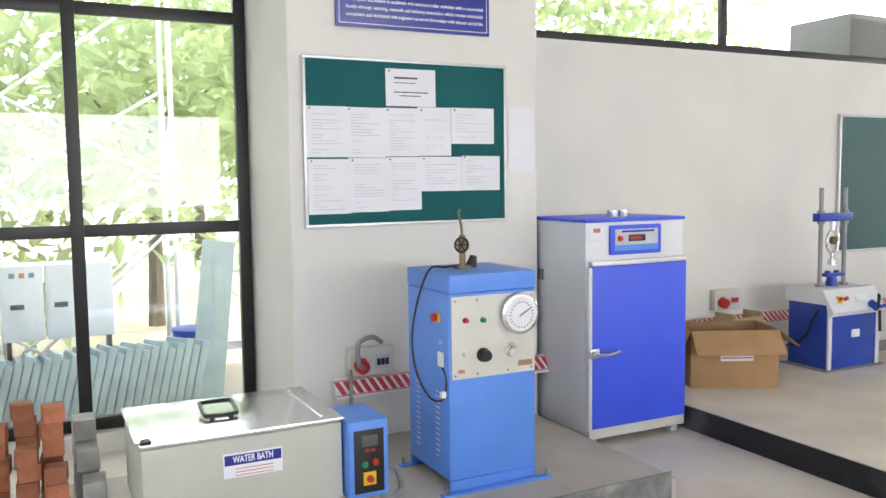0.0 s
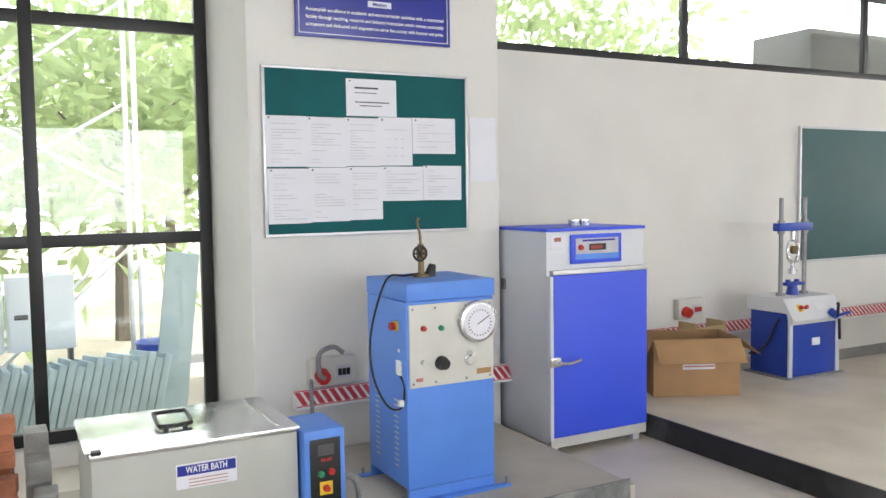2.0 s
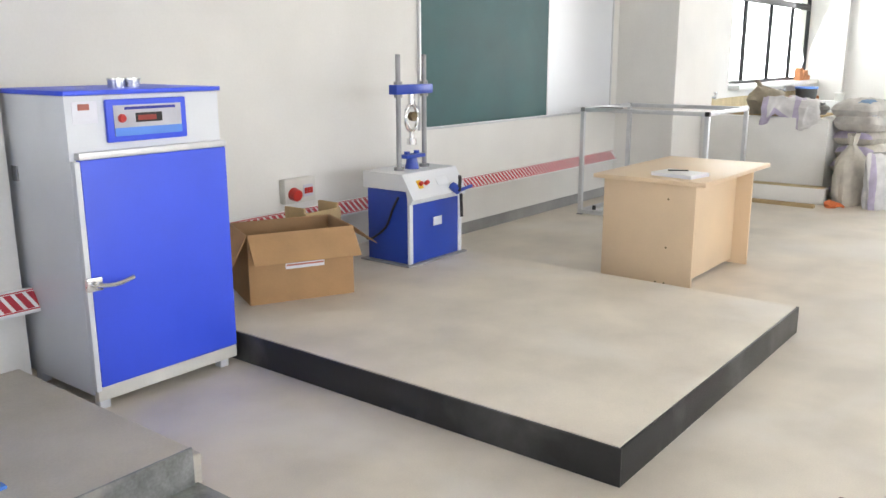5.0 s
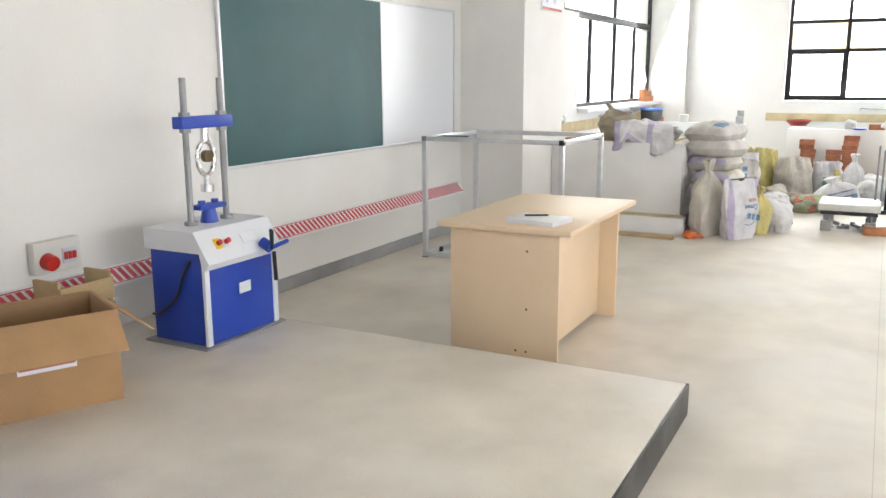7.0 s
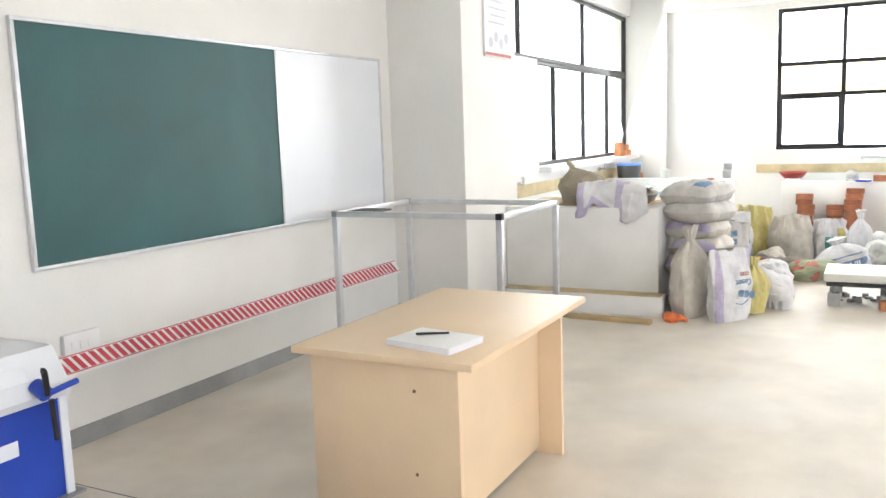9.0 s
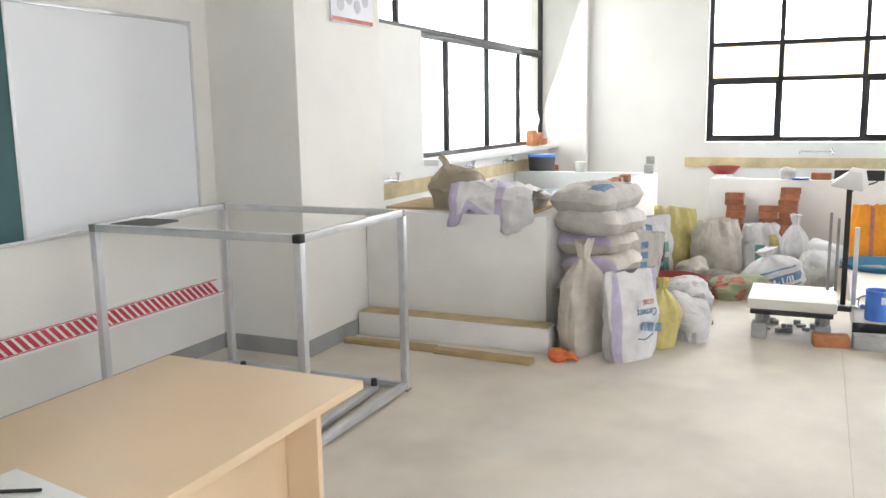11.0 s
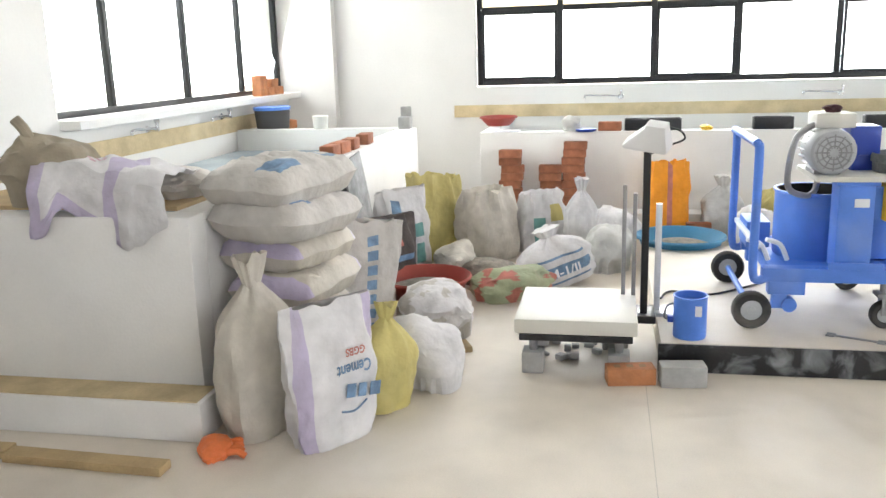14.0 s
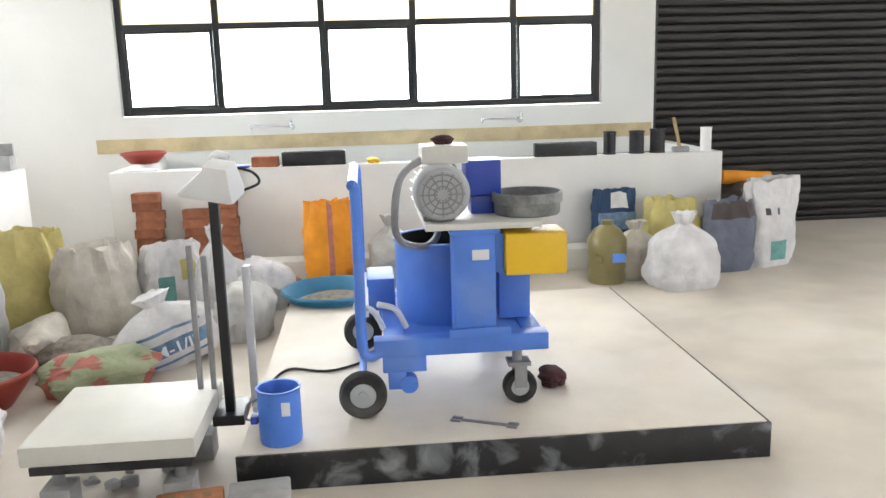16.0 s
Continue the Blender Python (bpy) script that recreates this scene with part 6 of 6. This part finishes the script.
# sacks by the shutter
jr = thing("water_jar", pose(14.44, 0.04, 0), "olive green plastic water jar with a blue label", "jar")
b = bmesh.new()
lathe(b, [(0.125, 0), (0.135, 0.03), (0.13, 0.09), (0.135, 0.11), (0.13, 0.18), (0.135, 0.21), (0.135, 0.30), (0.09, 0.37), (0.04, 0.40), (0.04, 0.43), (0, 0.43)], 36)
part("jar_body", b, JARGREEN, jr)
part("label", box((-0.14, -0.09, 0.16), (-0.1365, -0.0, 0.22)), SKYBLUE, jr)
sack(upright(0.34, 0.3, 0.40, 101, "tied", slump=0.4), SACKBEIGE, 14.55, -0.20, 0, -80, "tied beige sack on the floor")
sack(upright(0.42, 0.32, 0.50, 103, "tied", slump=0.6), SACKWHITE, 14.22, -0.42, 0, -80, "bulging white tied sack")
sack(upright(0.32, 0.18, 0.42, 105, "open", prints=[(-50, 50, 0.3, 0.6, 1), (-20, 30, 0.7, 0.95, 2)]), [SACKNAVY, BLUEPRINT, SACKWHITE], 14.90, -0.14, 0.16, -85, "dark blue printed sack behind the jar")
sack(upright(0.40, 0.28, 0.52, 107, "open"), SACKYELLOW, 14.72, -0.52, 0, -85, "yellow tied sack by the tank end")
sack(upright(0.40, 0.22, 0.50, 109, "open", prints=[(-60, 60, 0.75, 1, 1)]), [SACKSLATE, SACKDARK], 14.62, -0.90, 0, -80, "dark grey paper sack")
for k, (x, y) in enumerate(((14.72, -1.24), (14.92, -1.38))):
    sack(upright(0.38, 0.22, 0.62, 111 + k, "flat", prints=[(-10, 35, 0.08, 0.30, 1), (-25, -12, 0.6, 0.7, 2), (5, 15, 0.6, 0.7, 2)]), [SACKWHITE, TEALPRINT, DARKINK], x, y, 0, -75 - 8 * k, "upright white cement bag with teal print", "cement bag", "cement bags by the shutter")
sack(crumple(0.4, 0.3, 0.35, 115), SACKWHITE, 14.95, -1.0, 0, 0, "white plastic bag behind the sacks")
ob_ = thing("hose_roll", pose(15.35, -1.28, 0.0), "orange roll lying on a bundle", "roll")
part("bundle", crumple(0.5, 0.4, 0.55, 117), SACKDARK, ob_)
part("orange_roll", rod(bmesh.new(), (0.0, -0.28, 0.55), (0.0, 0.12, 0.58), 0.06, 0.055), SACKORANGE, ob_)

# ---- outside ----
structure("ground", box((-600, -600, -0.5), (600, 600, -0.25)), EARTH, "dry bright ground outside", "ground")

structure("sunshade", box((-3.5, 6.655, 3.50), (1.6, 7.35, 3.60), 0.01), CEIL, "pale concrete sunshade above the tall window", "sunshade")
# added glowing sheets that whiten the window views and light the room
structure("backdrop_north", box((-60, 55, -1), (90, 55.5, 60)), BACKGLOW, "bright hazy distance", "backdrop")
structure("backdrop_east", box((68, -60, -1), (68.5, 54, 60)), BACKGLOW, "bright hazy distance", "backdrop")


def leaf_mesh(seed, n, rad, size):
    rnd = random.Random(seed)
    verts, faces = [], []
    centres = [Vector((rnd.gauss(0, rad * 0.5), rnd.gauss(0, rad * 0.5), rnd.gauss(0, rad * 0.45))) for _ in range(16)]
    for _ in range(n):
        c = rnd.choice(centres) + Vector([rnd.gauss(0, rad * 0.22) for _ in range(3)])
        q = Euler([rnd.uniform(0, 6.28) for _ in range(3)]).to_matrix()
        s = size * rnd.uniform(0.6, 1.3)
        k = len(verts)
        for p in ((0, -s, 0), (s * 0.42, -s * 0.2, s * 0.1), (0, s, 0), (-s * 0.42, -s * 0.2, s * 0.1)):
            verts.append(c + q @ Vector(p))
        faces += [(k, k + 1, k + 2), (k, k + 2, k + 3)]
    me = bpy.data.meshes.new("crown")
    me.from_pydata(verts, [], faces)
    me.materials.append(LEAF)
    return me


CROWNS = [leaf_mesh(s, 620, 1.6, 0.15) for s in (3, 8, 14)]


def tree(x, y, h, seed, scale=1.0):
    rnd = random.Random(seed)
    top = thing("tree", pose(x, y, -0.25, 0, 0, rnd.uniform(0, 360)), "leafy green tree outside the window", "tree", "trees in the yard")
    tr = bmesh.new()
    rod(tr, (0, 0, 0), (0.05, 0.03, h * 0.7), 0.11 * scale, 0.06 * scale, 10)
    for k in range(6):
        a = k * 1.05 + rnd.uniform(-0.3, 0.3)
        z = h * rnd.uniform(0.3, 0.65)
        rod(tr, (0.03, 0.02, z), (math.cos(a) * 1.2 * scale, math.sin(a) * 1.2 * scale, z + h * 0.2), 0.045 * scale, 0.012, 7)
    part("trunk", tr, BARK, top)
    for k in range(4):
        a = k * 1.57 + rnd.uniform(-0.4, 0.4)
        o = new("crown", CROWNS[(seed + k) % 3])
        o.parent = top
        o.matrix_basis = pose(math.cos(a) * 0.9 * scale, math.sin(a) * 0.9 * scale, h * rnd.uniform(0.5, 0.95), rnd.uniform(0, 360), 0, rnd.uniform(0, 360)) @ Matrix.Scale(scale, 4)


for i, (x, y, h, s) in enumerate([(-0.5, 10.8, 3.4, 0.95), (1.7, 12.6, 4.2, 1.0), (-2.8, 13.0, 4.4, 1.1), (10.5, 15.0, 5.4, 1.1), (4.0, 22.0, 5.5, 1.4), (7.0, 24.0, 6.5, 1.4)]):
    tree(x, y, h, i + 1, s)

scaf = thing("scaffolding", pose(0.9, 9.0, -0.25), "thin pale scaffolding poles with cross braces in the yard", "scaffolding")
for x in (-2.2, -0.9, 0.45, 0.53):
    part("pole", rod(bmesh.new(), (x, 0, 0), (x, 0, 5.0), 0.024), ALU, scaf)
for a, b in (((-2.2, 0.03, 3.4), (0.45, 0.03, 1.9)), ((-2.2, 0.03, 1.6), (0.45, 0.03, 3.6)), ((-2.2, 0.06, 1.1), (0.45, 0.06, 2.7)), ((-0.9, 0.05, 0.3), (0.45, 0.05, 1.5)), ((-0.9, 0.08, 0.15), (0.45, 0.08, 1.4)), ((-2.2, 0.05, 1.5), (-0.6, 0.05, 0.4)), ((0.45, 0.05, 3.7), (1.3, 0.05, 4.1))):
    part("brace", rod(bmesh.new(), a, b, 0.016), ALU, scaf)
part("yard_beam", box((-2.4, -0.04, 0.30), (1.2, 0.04, 0.38)), ALU, scaf)
heap = thing("sheet_stack", pose(-0.6, 7.6, -0.25), "stack of pale corrugated cement sheets outside", "sheets")
for k in range(62):
    x = -1.9 + 0.062 * k
    part("sheet", box((-0.03, 0, 0), (0.03, 0.9, 0.55 + 0.025 * (k % 3) + 0.0012 * k), 0.018, pose(x, 0, 0.025, -8, 14, 0)), SHEET, heap)
leanb = single("leaning_board", box((-0.13, -0.02, 0), (0.13, 0.02, 1.42), 0.006), SHEET, pose(1.45, 7.9, -0.25, -4, 7, 0), "pale board leaning in the yard", "board")
cab = thing("cabinet_outside", pose(0.31, 8.4, -0.25), "two pale grey metal panel cabinets in the yard", "cabinet")
for a, b in ((-0.30, 0.0), (0.015, 0.52)):
    part("cabinet_body", box((a, 0, 0.64), (b, 0.4, 1.24), 0.01), ENAMEL, cab)
    part("door", box((a + 0.02, -0.012, 0.66), (b - 0.02, -0.001, 1.22), 0.004), ENAMEL, cab)
    part("vent", box((a + 0.06, -0.018, 0.90), (a + 0.16, -0.0125, 0.94), 0.003), GREYBOX, cab)
for k in range(3):
    part("warning_mark", box((-0.24 + 0.07 * k, -0.015, 1.15), (-0.20 + 0.07 * k, -0.0125, 1.19), 0.001), BLUEPRINT if k != 1 else REDPRINT, cab)
for x in (-0.28, 0.47):
    part("stand", box((x, 0.05, 0), (x + 0.03, 0.35, 0.6395), 0.004), GREYBOX, cab)
bin_ = bmesh.new()
lathe(bin_, [(0.17, 0), (0.2, 0.6), (0.21, 0.62), (0.0, 0.63)], 24)
single("blue_drum", bin_, DEEPBLUE, pose(1.5, 8.5, -0.25), "blue plastic drum in the yard", "drum")
single("roof_unit", box((-1.6, -0.4, 0), (1.6, 0.4, 0.75), 0.02), GREYBOX, pose(9.75, 7.6, 2.6), "dark grey casing outside the high windows", "casing")
single("roof_unit_post", box((-0.1, -0.1, 0), (0.1, 0.1, 2.85), 0.01), GREYBOX, pose(9.3, 7.6, -0.25), "grey post under the outdoor casing", "post")
